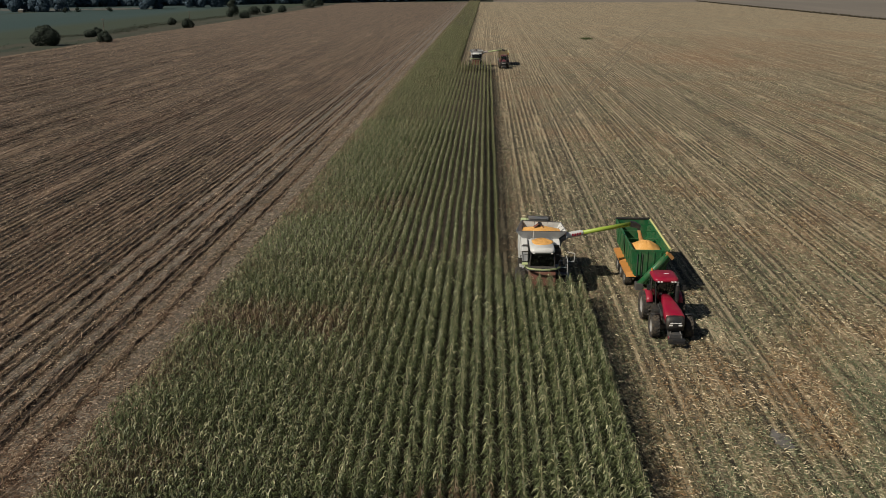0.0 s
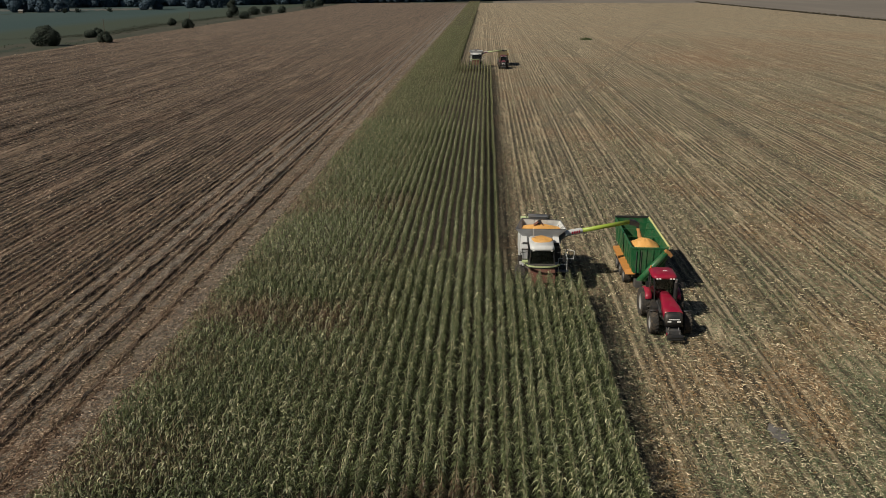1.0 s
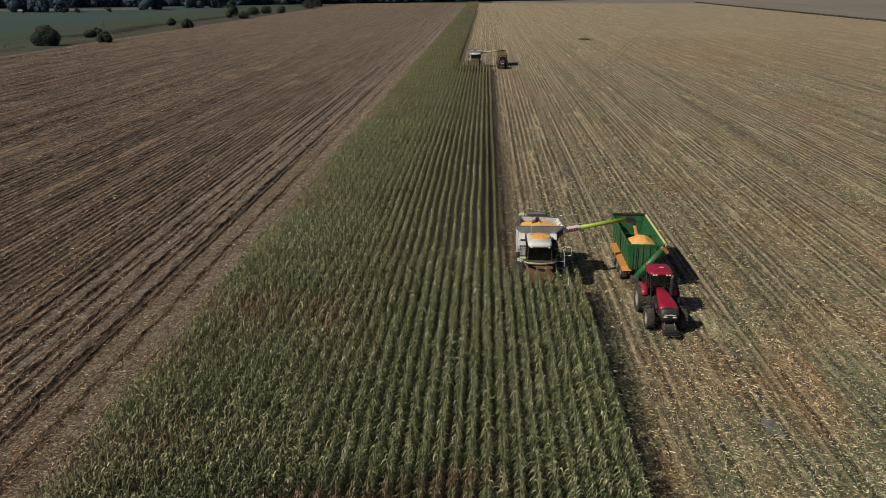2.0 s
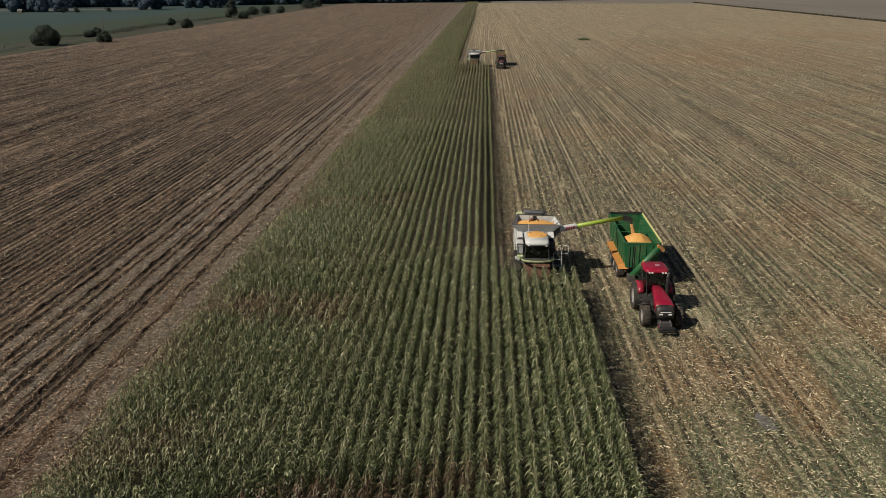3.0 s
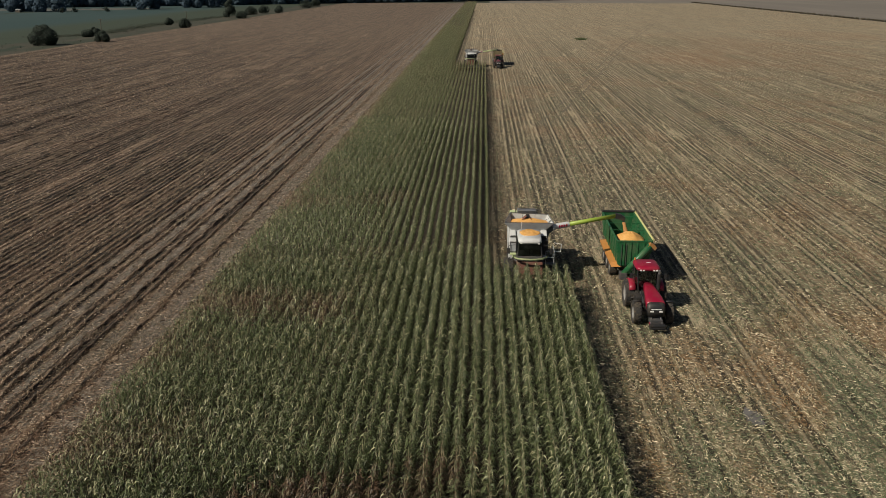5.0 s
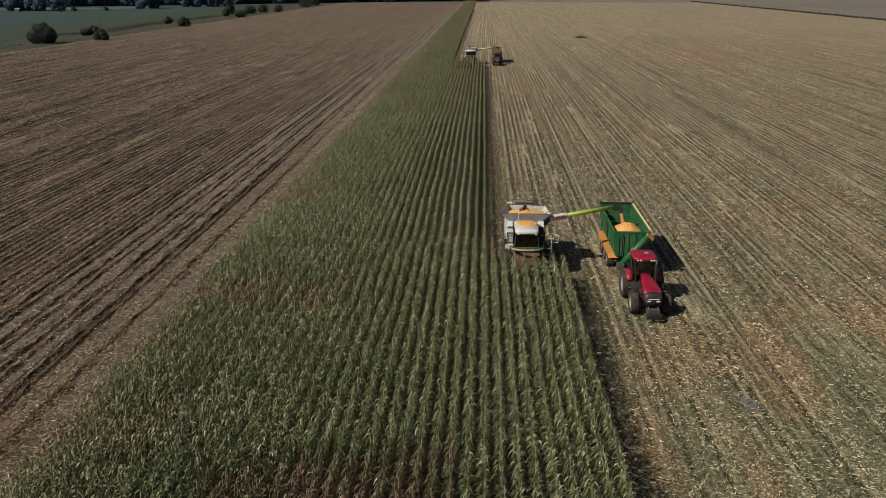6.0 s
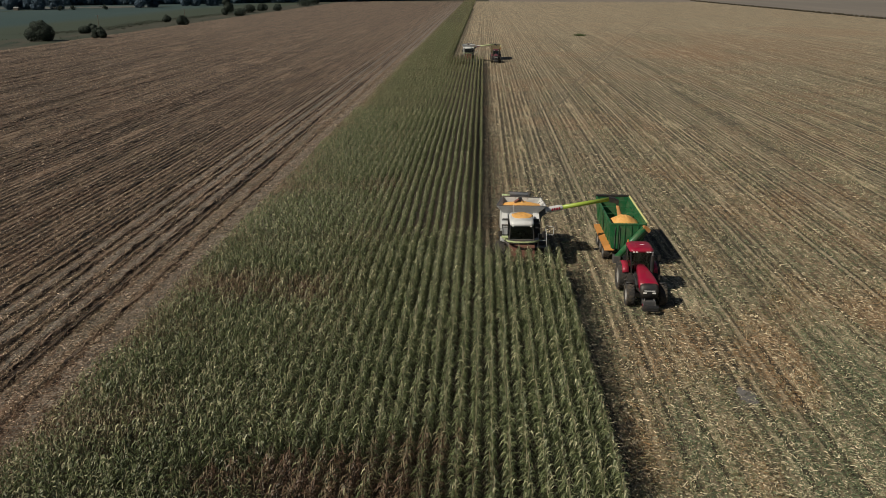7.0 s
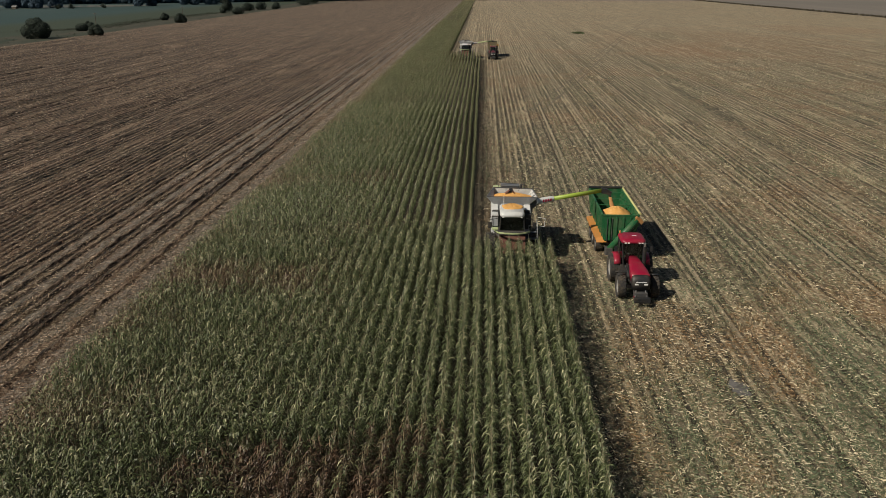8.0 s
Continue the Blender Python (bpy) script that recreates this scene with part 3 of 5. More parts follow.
def ridges(name, x_rows, y0, y1, high, half, keep, mat, label):
    """Earth thrown up along the rows: low uneven banks that run with the field."""
    Y = y0 * np.exp(np.arange(0, math.log(y1 / y0), 0.014))
    m = len(Y)
    off, lift = np.array([-1.0, -0.45, 0.0, 0.45, 1.0]), np.array([-0.12, 0.75, 1.0, 0.75, -0.12])
    rr = np.random.default_rng(29)
    vs, qs, n = [], [], 0
    strip = np.array([(j * 5 + i, j * 5 + i + 1, j * 5 + i + 6, j * 5 + i + 5) for j in range(m - 1) for i in range(4)])
    for x in x_rows:
        own = rr.uniform(0.3, 1.3) if LEFT_EDGE - x > 13 else rr.uniform(1.4, 1.9)
        z = high * own * np.clip(1 + rr.normal(0, 0.35, (m, 5)) + 0.5 * soft_noise(np.full(m, x * 9.0), Y, 0.5, 61)[:, None], 0.1, 2.0) * lift
        z *= np.clip((y1 - Y) / (0.8 * y1), 0, 1)[:, None]
        X = x + half * off[None] * (1 + rr.normal(0, 0.15, (m, 5))) + rr.normal(0, 0.03, (m, 1))
        v = np.stack([X, np.repeat(Y[:, None], 5, 1), z], -1)
        ok = keep(np.full(m - 1, x), Y[:-1])
        vs.append(v.reshape(-1, 3))
        qs.append((strip + n)[np.repeat(ok, 4)])
        n += m * 5
    return tagged(soup(name, np.concatenate(vs), np.concatenate(qs), [mat]), label, "earth ridges", kind="stuff")


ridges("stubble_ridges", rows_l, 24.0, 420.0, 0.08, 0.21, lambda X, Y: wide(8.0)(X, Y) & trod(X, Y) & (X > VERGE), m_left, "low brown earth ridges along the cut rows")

straw = Heap()


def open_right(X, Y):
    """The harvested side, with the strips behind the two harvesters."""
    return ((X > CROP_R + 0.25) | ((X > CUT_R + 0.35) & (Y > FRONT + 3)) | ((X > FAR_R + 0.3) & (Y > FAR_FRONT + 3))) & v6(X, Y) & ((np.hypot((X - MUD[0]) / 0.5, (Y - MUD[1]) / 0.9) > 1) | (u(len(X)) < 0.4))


def in_lines(X, Y):
    """Straw that mostly lies along the cut rows, thicker on some of them."""
    k = np.round((X - 6.92) / ROW)
    f = np.abs((X - 6.92) / ROW - k)
    bold = np.random.default_rng(8).random(400)[(k + 20).astype(int)]
    return open_right(X, Y) & (u(len(X)) < np.clip(0.75 + 0.6 * bold - 2.2 * f, 0.18, 1))


def warm(X, Y):
    return 0.30 + 0.45 * soft_noise(X, Y, 0.12, 41) + 0.40 * soft_noise(X * 1.6, Y * 0.3, 0.8, 42) + 0.8 * spot(X, Y, 18.5, 42.0, 2.2, 5.5) - 0.6 * spot(X, Y, 22.5, 43.0, 3.0, 7.0)


rows_r = 6.92 + ROW * (np.arange(-20, 150))
litter(straw, 310000, lambda Y: np.where(Y > FRONT, CUT_R, CROP_R), lambda Y: 0.53 * Y + 6, 26, 400, 0.20, 0.068, 1, in_lines, warm, 0.37, -0.3)
litter(straw, 45000, lambda Y: np.where(Y > FRONT, CUT_R, CROP_R), lambda Y: 0.53 * Y + 6, 26, 140, 0.24, 0.050, 2, open_right, warm, 0.52, -0.3)


def standing(X, Y):
    """Stretches where the cut stalks still stand in pale lines."""
    bold = np.random.default_rng(8).random(400)[np.round((X - rows_r[0]) / ROW).astype(int)]
    return open_right(X, Y) & (soft_noise(X * 2.2, Y * 0.12, 0.5, 51) > 0.9 - 1.6 * bold)


def stems(heap, x_rows, y0, y1, step, tall, r, keep):
    X, Y = np.meshgrid(x_rows, np.arange(y0, y1, step))
    X, Y = X.ravel(), Y.ravel()
    k = keep(X, Y) & (u(len(X)) > 0.2 + np.clip((Y - 90) / 190, 0, 0.8))
    X, Y = X[k] + rng.normal(0, 0.03, k.sum()), Y[k] + u(k.sum(), -0.5, 0.5) * step
    n = len(X)
    h = tall * u(n, 0.5, 1.2)
    b = np.stack([X, Y, np.zeros(n)], -1)
    t = np.stack([X + h * rng.normal(0, 0.3, n), Y + h * rng.normal(0, 0.3, n), h], -1)
    heap.stalks(b, t, np.full(n, r), 0, u(n, 0.1, 0.6), np.clip(rng.normal(0.60, 0.15, n), 0, 1))


stems(straw, rows_r[:95], 22.0, 85.0, 0.17, 0.20, 0.020, standing)
stems(straw, rows_r, 85.0, 320.0, 0.30, 0.22, 0.030, standing)
right_chaff = straw.make("maize_straw", [m_litter_r])
tagged(right_chaff, "pale straw and leaf litter left after the maize harvest", "straw", kind="stuff")

# ---- parts and shapes ----


def part(name, bm, material, parent, label="", smooth=False):
    me = bpy.data.meshes.new(name)
    bmesh.ops.recalc_face_normals(bm, faces=bm.faces)
    bm.to_mesh(me)
    bm.free()
    me.materials.append(material)
    if smooth:
        me.polygons.foreach_set("use_smooth", np.full(len(me.polygons), True))
    ob = new(name, me)
    ob.parent = parent
    return tagged(ob, label)


def box(x0, x1, y0, y1, z0, z1, bevel=0.03, bm=None):
    bm = bm or bmesh.new()
    got = bmesh.ops.create_cube(bm, size=1.0, matrix=Matrix.LocRotScale(((x0 + x1) / 2, (y0 + y1) / 2, (z0 + z1) / 2), None, (x1 - x0, y1 - y0, z1 - z0)))
    if bevel:
        edges = list({e for v in got["verts"] for e in v.link_edges})
        bmesh.ops.bevel(bm, geom=edges, offset=bevel, segments=2, affect="EDGES", profile=0.6)
    return bm


def prism(profile, x0, x1, bevel=0.03, bm=None, taper=1.0):
    """A (y, z) outline drawn out along x."""
    bm = bm or bmesh.new()
    a = [bm.verts.new((x0, y, z)) for y, z in profile]
    b = [bm.verts.new((x1 * taper, y, z)) for y, z in profile]
    faces = [bm.faces.new(a), bm.faces.new(b[::-1])]
    n = len(profile)
    for i in range(n):
        faces.append(bm.faces.new((a[i], b[i], b[(i + 1) % n], a[(i + 1) % n])))
    bmesh.ops.recalc_face_normals(bm, faces=faces)
    if bevel:
        bmesh.ops.bevel(bm, geom=list({e for f in faces for e in f.edges}), offset=bevel, segments=2, affect="EDGES", profile=0.6)
    return bm


def tube(p0, p1, r, r2=None, seg=14, bm=None, caps=True):
    bm = bm or bmesh.new()
    p0, p1 = Vector(p0), Vector(p1)
    m = Matrix.Translation((p0 + p1) / 2) @ (p1 - p0).to_track_quat("Z", "Y").to_matrix().to_4x4()
    bmesh.ops.create_cone(bm, cap_ends=caps, segments=seg, radius1=r, radius2=r if r2 is None else r2, depth=(p1 - p0).length, matrix=m)
    return bm


def pipe(points, r, bm=None, seg=8):
    bm = bm or bmesh.new()
    for a, b in zip(points, points[1:]):
        tube(a, b, r, seg=seg, bm=bm)
    return bm


def lathe_x(profile, cx, cy, cz, seg=32, bm=None):
    """A closed outline of (radius, x) turned about the x axis."""
    bm = bm or bmesh.new()
    rings = []
    for k in range(seg):
        a = 2 * math.pi * k / seg
        rings.append([bm.verts.new((cx + px, cy + r * math.cos(a), cz + r * math.sin(a))) for r, px in profile])
    n = len(profile)
    for k in range(seg):
        p, q = rings[k], rings[(k + 1) % seg]
        for i in range(n):
            bm.faces.new((p[i], p[(i + 1) % n], q[(i + 1) % n], q[i]))
    return bm


def loft(loops, bm=None, caps=True):
    """Skins between loops of equal corner count."""
    bm = bm or bmesh.new()
    vs = [[bm.verts.new(p) for p in lp] for lp in loops]
    n = len(loops[0])
    for a, b in zip(vs, vs[1:]):
        for i in range(n):
            bm.faces.new((a[i], a[(i + 1) % n], b[(i + 1) % n], b[i]))
    if caps:
        bm.faces.new(vs[0][::-1])
        bm.faces.new(vs[-1])
    return bm


def rounded(x0, x1, y0, y1, z, r, n=4, bow=0.0):
    """A rectangle with round corners; bow pushes the -y side outward."""
    out = []
    for cx, cy, a0 in ((x1 - r, y0 + r, -90), (x1 - r, y1 - r, 0), (x0 + r, y1 - r, 90), (x0 + r, y0 + r, 180)):
        for k in range(n + 1):
            a = radians(a0 + 90 * k / n)
            x, y = cx + r * math.cos(a), cy + r * math.sin(a)
            if y < (y0 + y1) / 2:
                y -= bow * (1 - (2 * (x - x0) / (x1 - x0) - 1) ** 2)
            out.append((x, y, z))
    return out


def arch(y, w, z0, z1, n=10):
    """A bonnet section: upright sides, round top."""
    out = [(w * 0.97, y, z0)]
    for k in range(n + 1):
        a = math.pi * k / n
        out.append((w * math.copysign(abs(math.cos(a)) ** 0.45, math.cos(a)), y, z0 + (z1 - z0) * (0.55 + 0.45 * math.sin(a) ** 0.7)))
    return out + [(-w * 0.97, y, z0)]


def panel(quad, thick, bm=None):
    """A sheet on four corners with thickness along its normal."""
    bm = bm or bmesh.new()
    q = [Vector(p) for p in quad]
    nrm = (q[1] - q[0]).cross(q[3] - q[0]).normalized() * thick
    return loft([q, [p + nrm for p in q]], bm)


def wheel(parent, cx, cy, r, w, hub, rim_mat, lugs=22):
    """A lugged tyre with its rim as a sub-part."""
    h = w / 2
    prof = [(r * 0.56, -h * 0.8), (r * 0.72, -h), (r * 0.90, -h * 0.98), (r * 0.955, -h * 0.8), (r * 0.965, 0), (r * 0.955, h * 0.8),
            (r * 0.90, h * 0.98), (r * 0.72, h), (r * 0.56, h * 0.8)]
    bm = lathe_x(prof, cx, cy, r, 36)
    for k in range(lugs):
        for s in (-1, 1):
            a = 2 * math.pi * (k + (0.5 if s > 0 else 0)) / lugs
            m = Matrix.Translation((cx + s * h * 0.48, cy, r)) @ Matrix.Rotation(a, 4, "X") @ Matrix.Translation((0, 0, r * 0.975)) @ Matrix.Rotation(s * 0.6, 4, "Z") @ Matrix.Diagonal((h * 0.95, r * 0.075, r * 0.055, 1))
            bmesh.ops.create_cube(bm, size=1.0, matrix=m)
    tyre = part("tyre", bm, m_tyre, parent, "black rubber tyre dusted with soil")
    s = -1 if cx < 0 else 1
    rim = [(0.0, s * h * 0.15), (hub, s * h * 0.15), (r * 0.40, s * h * 0.30), (r * 0.50, s * h * 0.62), (r * 0.57, s * h * 0.78), (r * 0.57, -s * h * 0.7), (0.0, -s * h * 0.6)]
    part("rim", lathe_x(rim, cx, cy, r, 28), rim_mat, tyre)
    bolts = bmesh.new()
    for k in range(8):
        a = 2 * math.pi * k / 8
        tube((cx + s * h * 0.14, cy + hub * 0.8 * math.cos(a), r + hub * 0.8 * math.sin(a)), (cx + s * h * 0.26, cy + hub * 0.8 * math.cos(a), r + hub * 0.8 * math.sin(a)), 0.022, seg=6, bm=bolts)
    tagged(part("hub_bolts", bolts, m_grey, tyre), kind="stuff")
    return tyre


def mound(cx, cy, z0, rx, ry, height, seed, sharp=1.0, rings=12, seg=40):
    """An uneven heap of grain with a closed foot."""
    bm = bmesh.new()
    r = np.random.default_rng(seed)
    ph = r.uniform(0, 6.28, 6)
    top = bm.verts.new((cx, cy, z0 + height))
    last = None
    for i in range(1, rings + 1):
        f = i / rings
        ring = []
        for k in range(seg):
            a = 2 * math.pi * k / seg
            wob = 1 + 0.05 * math.sin(3 * a + ph[0]) + 0.03 * math.sin(5 * a + ph[1])
            zz = z0 + height * (1 - f ** sharp) + 0.02 * math.sin(7 * f + 4 * a + ph[2])
            ring.append(bm.verts.new((cx + rx * f * wob * math.cos(a), cy + ry * f * wob * math.sin(a), zz)))
        for k in range(seg):
            if last is None:
                bm.faces.new((top, ring[k], ring[(k + 1) % seg]))
            else:
                bm.faces.new((last[k], ring[k], ring[(k + 1) % seg], last[(k + 1) % seg]))
        last = ring
    low = [bm.verts.new((v.co.x, v.co.y, z0 - 0.25)) for v in last]
    for k in range(seg):
        bm.faces.new((last[k], low[k], low[(k + 1) % seg], last[(k + 1) % seg]))
    bm.faces.new(low[::-1])
    return bm


# ---- combine harvester, built facing -y with the front axle over its origin ----


def build_harvester(tube_paint, loaded):
    top = new("combine_harvester")
    # hull: sides, engine house and straw hood
    part("body", prism([(0.2, 1.0), (-0.1, 2.0), (0.3, 3.05), (4.6, 3.2), (6.6, 2.9), (7.3, 2.1), (7.0, 1.3), (5.0, 0.9)], -1.38, 1.38, 0.06), m_hull, top, "pale grey sheet-metal hull")
    for s in (-1, 1):
        side = part("side_panel", prism([(0.4, 1.25), (0.35, 2.9), (2.6, 3.0), (2.7, 1.2)], s * 1.40, s * 1.48, 0.02), m_white, top)
        part("vent", box(s * 1.47, s * 1.50, 0.8, 2.2, 2.2, 2.6, 0.01), m_grey, side)
        part("side_panel", prism([(2.8, 1.2), (2.75, 3.0), (5.0, 3.05), (5.2, 1.2)], s * 1.40, s * 1.48, 0.02), m_white, top)
        part("side_panel", prism([(5.3, 1.3), (5.1, 3.02), (6.5, 2.8), (7.1, 2.1), (6.9, 1.4)], s * 1.40, s * 1.47, 0.02), m_white, top)
    part("engine_deck", box(-1.2, 1.2, 4.5, 6.4, 3.15, 3.75, 0.08), m_white, top)
    intake = part("air_intake", box(-0.75, 0.75, 4.6, 5.3, 3.75, 4.55, 0.06), m_tank, top)
    part("grille", box(-0.7, 0.7, 4.57, 4.6, 4.2, 4.5, 0.01), m_grey, intake)
    part("rear_cowl", box(-1.35, -0.75, 4.4, 5.6, 3.5, 4.3, 0.08), m_lime_pale, top, "pale lime cowl behind the tank")
    part("deck_rail", pipe([(1.1, 4.7, 3.75), (1.1, 4.7, 4.6), (-0.9, 4.7, 4.72), (-0.9, 4.7, 3.75)], 0.03), m_grey, top)
    part("exhaust", tube((0.9, 5.6, 3.7), (0.9, 5.6, 4.35), 0.09), m_grey, top)

    # grain tank with flared, folded-open walls
    lo = [(-1.20, 1.1, 3.05), (1.20, 1.1, 3.05), (1.25, 4.3, 3.05), (-1.25, 4.3, 3.05)]
    mid = [(-1.30, 1.75, 3.72), (1.30, 1.75, 3.72), (1.25, 3.9, 3.6), (-1.2, 3.9, 3.6)]
    hi = [(-1.86, 1.5, 4.37), (1.97, 1.5, 4.37), (1.67, 3.8, 4.46), (-1.32, 3.95, 4.52)]
    part("tank_base", loft([lo, mid]), m_hull, top)
    for s in (-1, 1):
        part("shoulder_panel", prism([(0.55, 2.7), (0.6, 3.35), (1.5, 3.74), (2.2, 3.74), (2.2, 2.7)], s * 0.98, s * 1.44, 0.05), m_white, top, "white shoulder panel below the grain tank")
    for i, nm in enumerate(("front", "side", "rear", "side")):
        j = (i + 1) % 4
        # Front wall takes the greyer sheet: its shade is given as colour.
        wall = part("tank_wall", panel([mid[i], mid[j], hi[j], hi[i]], 0.035), m_hull if i == 0 else m_white, top)
        for f in (0.33, 0.67):
            part("stiffener", tube(Vector(mid[i]).lerp(Vector(mid[j]), f), Vector(hi[i]).lerp(Vector(hi[j]), f), 0.022, seg=6), m_tank, wall)
        part("rim_bar", tube(hi[i], hi[j], 0.035, seg=8), m_grey if i in (0, 2) else m_tank, wall)
    for s, y, z in ((-1, 2.3, 4.36), (1, 2.3, 4.38), (-0.86, 3.4, 4.45), (1, 3.3, 4.4)):
        part("tank_strut", tube((s * 1.1, y, 3.7), (s * 1.78, y, z), 0.025, seg=6), m_grey, top)
    # filling auger head standing out of the grain
    head = part("filling_auger", tube((0.0, 3.5, 3.2), (0.0, 2.75, 4.5), 0.17, 0.15), m_rust, top, "rust-brown filling auger tube")
    part("auger_cap", loft([[(-0.2, 2.62, 4.38), (0.2, 2.62, 4.38), (0.2, 2.95, 4.5), (-0.2, 2.95, 4.5)], [(-0.12, 2.66, 4.66), (0.12, 2.66, 4.66), (0.12, 2.9, 4.7), (-0.12, 2.9, 4.7)]]), m_black, head)
    part("deflector", panel([(-0.5, 2.45, 4.28), (-0.1, 2.4, 4.62), (-0.1, 2.9, 4.62), (-0.5, 3.0, 4.28)], 0.03), m_rust, head)
    part("deflector", panel([(0.42, 2.45, 4.30), (0.1, 2.4, 4.58), (0.1, 2.9, 4.58), (0.42, 3.0, 4.30)], 0.03), m_rust, head)
    if loaded:
        part("grain", mound(0.05, 2.68, 4.10, 1.56, 0.98, 0.34, 3, 1.4), m_grain, top, "heaped orange maize grain", True)

    # cab
    part("cab_floor", box(-0.98, 0.98, -1.50, 0.25, 2.38, 2.57, 0.05), m_grey, top)
    for x, y in ((-0.88, -1.32), (0.88, -1.32), (-0.95, 0.15), (0.95, 0.15)):
        part("cab_post", tube((x * 1.04, y - (0.08 if y < 0 else 0), 2.5), (x * 0.94, y, 3.62), 0.05, seg=8), m_black, top)
    part("windscreen", panel([(-0.88, -1.39, 2.58), (0.88, -1.39, 2.58), (0.82, -1.31, 3.58), (-0.82, -1.31, 3.58)], 0.02), m_glass, top, "dark tinted windscreen")
    for s in (-1, 1):
        part("side_window", panel([(s * 0.93, -1.3, 2.58), (s * 0.98, 0.1, 2.58), (s * 0.9, 0.1, 3.58), (s * 0.86, -1.25, 3.58)], 0.02), m_glass, top)
    part("cab_back", box(-0.9, 0.9, 0.12, 0.2, 2.55, 3.6, 0.02), m_trim, top)
    seat = part("seat", box(-0.28, 0.28, -0.5, 0.0, 2.55, 2.8, 0.06), m_trim, top)
    part("seat_back", box(-0.26, 0.26, -0.08, 0.06, 2.8, 3.35, 0.05), m_trim, seat)
    col = part("steering_column", tube((0, -1.0, 2.55), (0, -0.75, 2.98), 0.05), m_black, top)
    part("steering_wheel", tube((0, -0.78, 2.95), (0, -0.74, 3.0), 0.2, seg=18), m_black, col)
    roof = part("cab_roof", loft([rounded(-0.84, 0.84, -1.50, 1.0, 3.6, 0.25, bow=0.12), rounded(-0.90, 0.90, -1.54, 1.1, 3.70, 0.26, bow=0.13),
                                  rounded(-0.89, 0.89, -1.50, 1.1, 3.82, 0.26, bow=0.12), rounded(-0.80, 0.80, -1.36, 1.05, 3.97, 0.24, bow=0.10)]), m_white, top, "white cab roof", True)
    for x in (-0.66, 0.66):
        part("work_light", box(x - 0.07, x + 0.07, -1.60, -1.48, 3.58, 3.66, 0.01), m_lamp, roof)
    if loaded:
        part("spilled_grain", mound(0.04, 0.18, 3.985, 0.80, 0.86, 0.09, 8, 3.5), m_grain, roof, "thin spill of orange grain", True)
    part("aerial", pipe([(-0.6, 0.3, 3.9), (-0.6, 0.3, 4.75)], 0.025), m_white, roof)
    # front sill below the cab, curved
    sill = [(-1.28, -1.0), (-1.0, -1.55), (-0.5, -1.75), (0.0, -1.8), (0.5, -1.75), (1.0, -1.55), (1.3, -1.2)]
    bm = bmesh.new()
    for a, b in zip(sill, sill[1:]):
        panel([(a[0], a[1], 2.33), (b[0], b[1], 2.33), (b[0], b[1], 2.51), (a[0], a[1], 2.51)], 0.05, bm)
    part("front_sill", bm, m_black, top, "dark curved front sill")
    bm = bmesh.new()
    for a, b in zip(sill, sill[1:]):
        panel([(a[0], a[1] - 0.055, 2.42), (b[0], b[1] - 0.055, 2.42), (b[0], b[1] - 0.055, 2.53), (a[0], a[1] - 0.055, 2.53)], 0.03, bm)
    part("sill_strip", bm, m_lime_pale, top, "pale lime edge strip")
    # panels either side of the cab
    left = part("front_panel", box(-1.46, -0.99, -0.55, 0.5, 2.55, 3.5, 0.05), m_white, top, "white panel beside the cab")
    part("panel_frame", box(-1.48, -0.97, -0.565, -0.545, 2.60, 3.46, 0.01), m_black, left)
    # The pane's sky reflection is painted as plain pale sheet colour.
    part("panel_window", box(-1.43, -1.03, -0.59, -0.562, 2.68, 3.36, 0.01), m_hull, left, "side pane painted pale for its sky reflection")
    part("grab_bar", pipe([(-1.50, -0.62, 2.6), (-1.56, -0.72, 2.75), (-1.56, -0.72, 3.3), (-1.50, -0.62, 3.45)], 0.02), m_white, left)
    part("shoulder_rail", pipe([(-1.42, 0.45, 3.42), (-1.42, 0.3, 3.62), (-0.95, 0.3, 3.62)], 0.025), m_grey, top)
    # Solid black bar added to draw the shade of the gap.
    part("gap_bar", box(-1.36, 1.36, 0.42, 0.56, 3.30, 3.62, 0.02), m_black, top, "black bar in place of the shaded gap behind the cab")
    for z in (2.95, 3.18):
        part("seam", box(-1.445, 1.445, 0.53, 0.548, z, z + 0.02, 0.003), m_grey, top)
    part("panel_foot", box(-1.47, -0.99, -0.75, 0.4, 2.40, 2.56, 0.05), m_lime_pale, left)
    right = part("platform", box(0.98, 1.9, -0.95, 0.9, 1.72, 1.82, 0.02), m_grey, top)
    part("engine_guard", box(1.0, 1.46, 0.0, 0.6, 1.85, 3.4, 0.05), m_black, right)
    part("hand_rail", pipe([(1.25, -0.9, 1.82), (1.25, -0.9, 2.85), (1.88, -0.9, 2.85), (1.88, -0.9, 1.82)], 0.022), m_white, right)
    part("hand_rail", pipe([(1.25, -0.9, 2.35), (1.88, -0.9, 2.35), (1.9, 0.8, 2.35)], 0.018), m_white, right)
    part("hand_rail", pipe([(1.88, -0.9, 2.85), (1.9, 0.8, 2.85), (1.9, 0.8, 1.82)], 0.022), m_white, right)
    part("hand_rail", pipe([(1.9, 0.1, 2.5), (2.45, 0.05, 2.5), (2.5, 0.1, 3.1), (1.95, 0.3, 3.15)], 0.022), m_white, right)
    lad = part("ladder", pipe([(1.95, -0.7, 1.8), (2.15, -0.75, 0.5)], 0.025, pipe([(1.95, -0.15, 1.8), (2.15, -0.2, 0.5)], 0.025)), m_grey, top)
    for k in range(5):
        z = 0.6 + k * 0.26
        x = 2.15 - (z - 0.5) * 0.154
        part("rung", box(x - 0.07, x + 0.07, -0.74, -0.17, z, z + 0.03, 0.005), m_steel, lad)
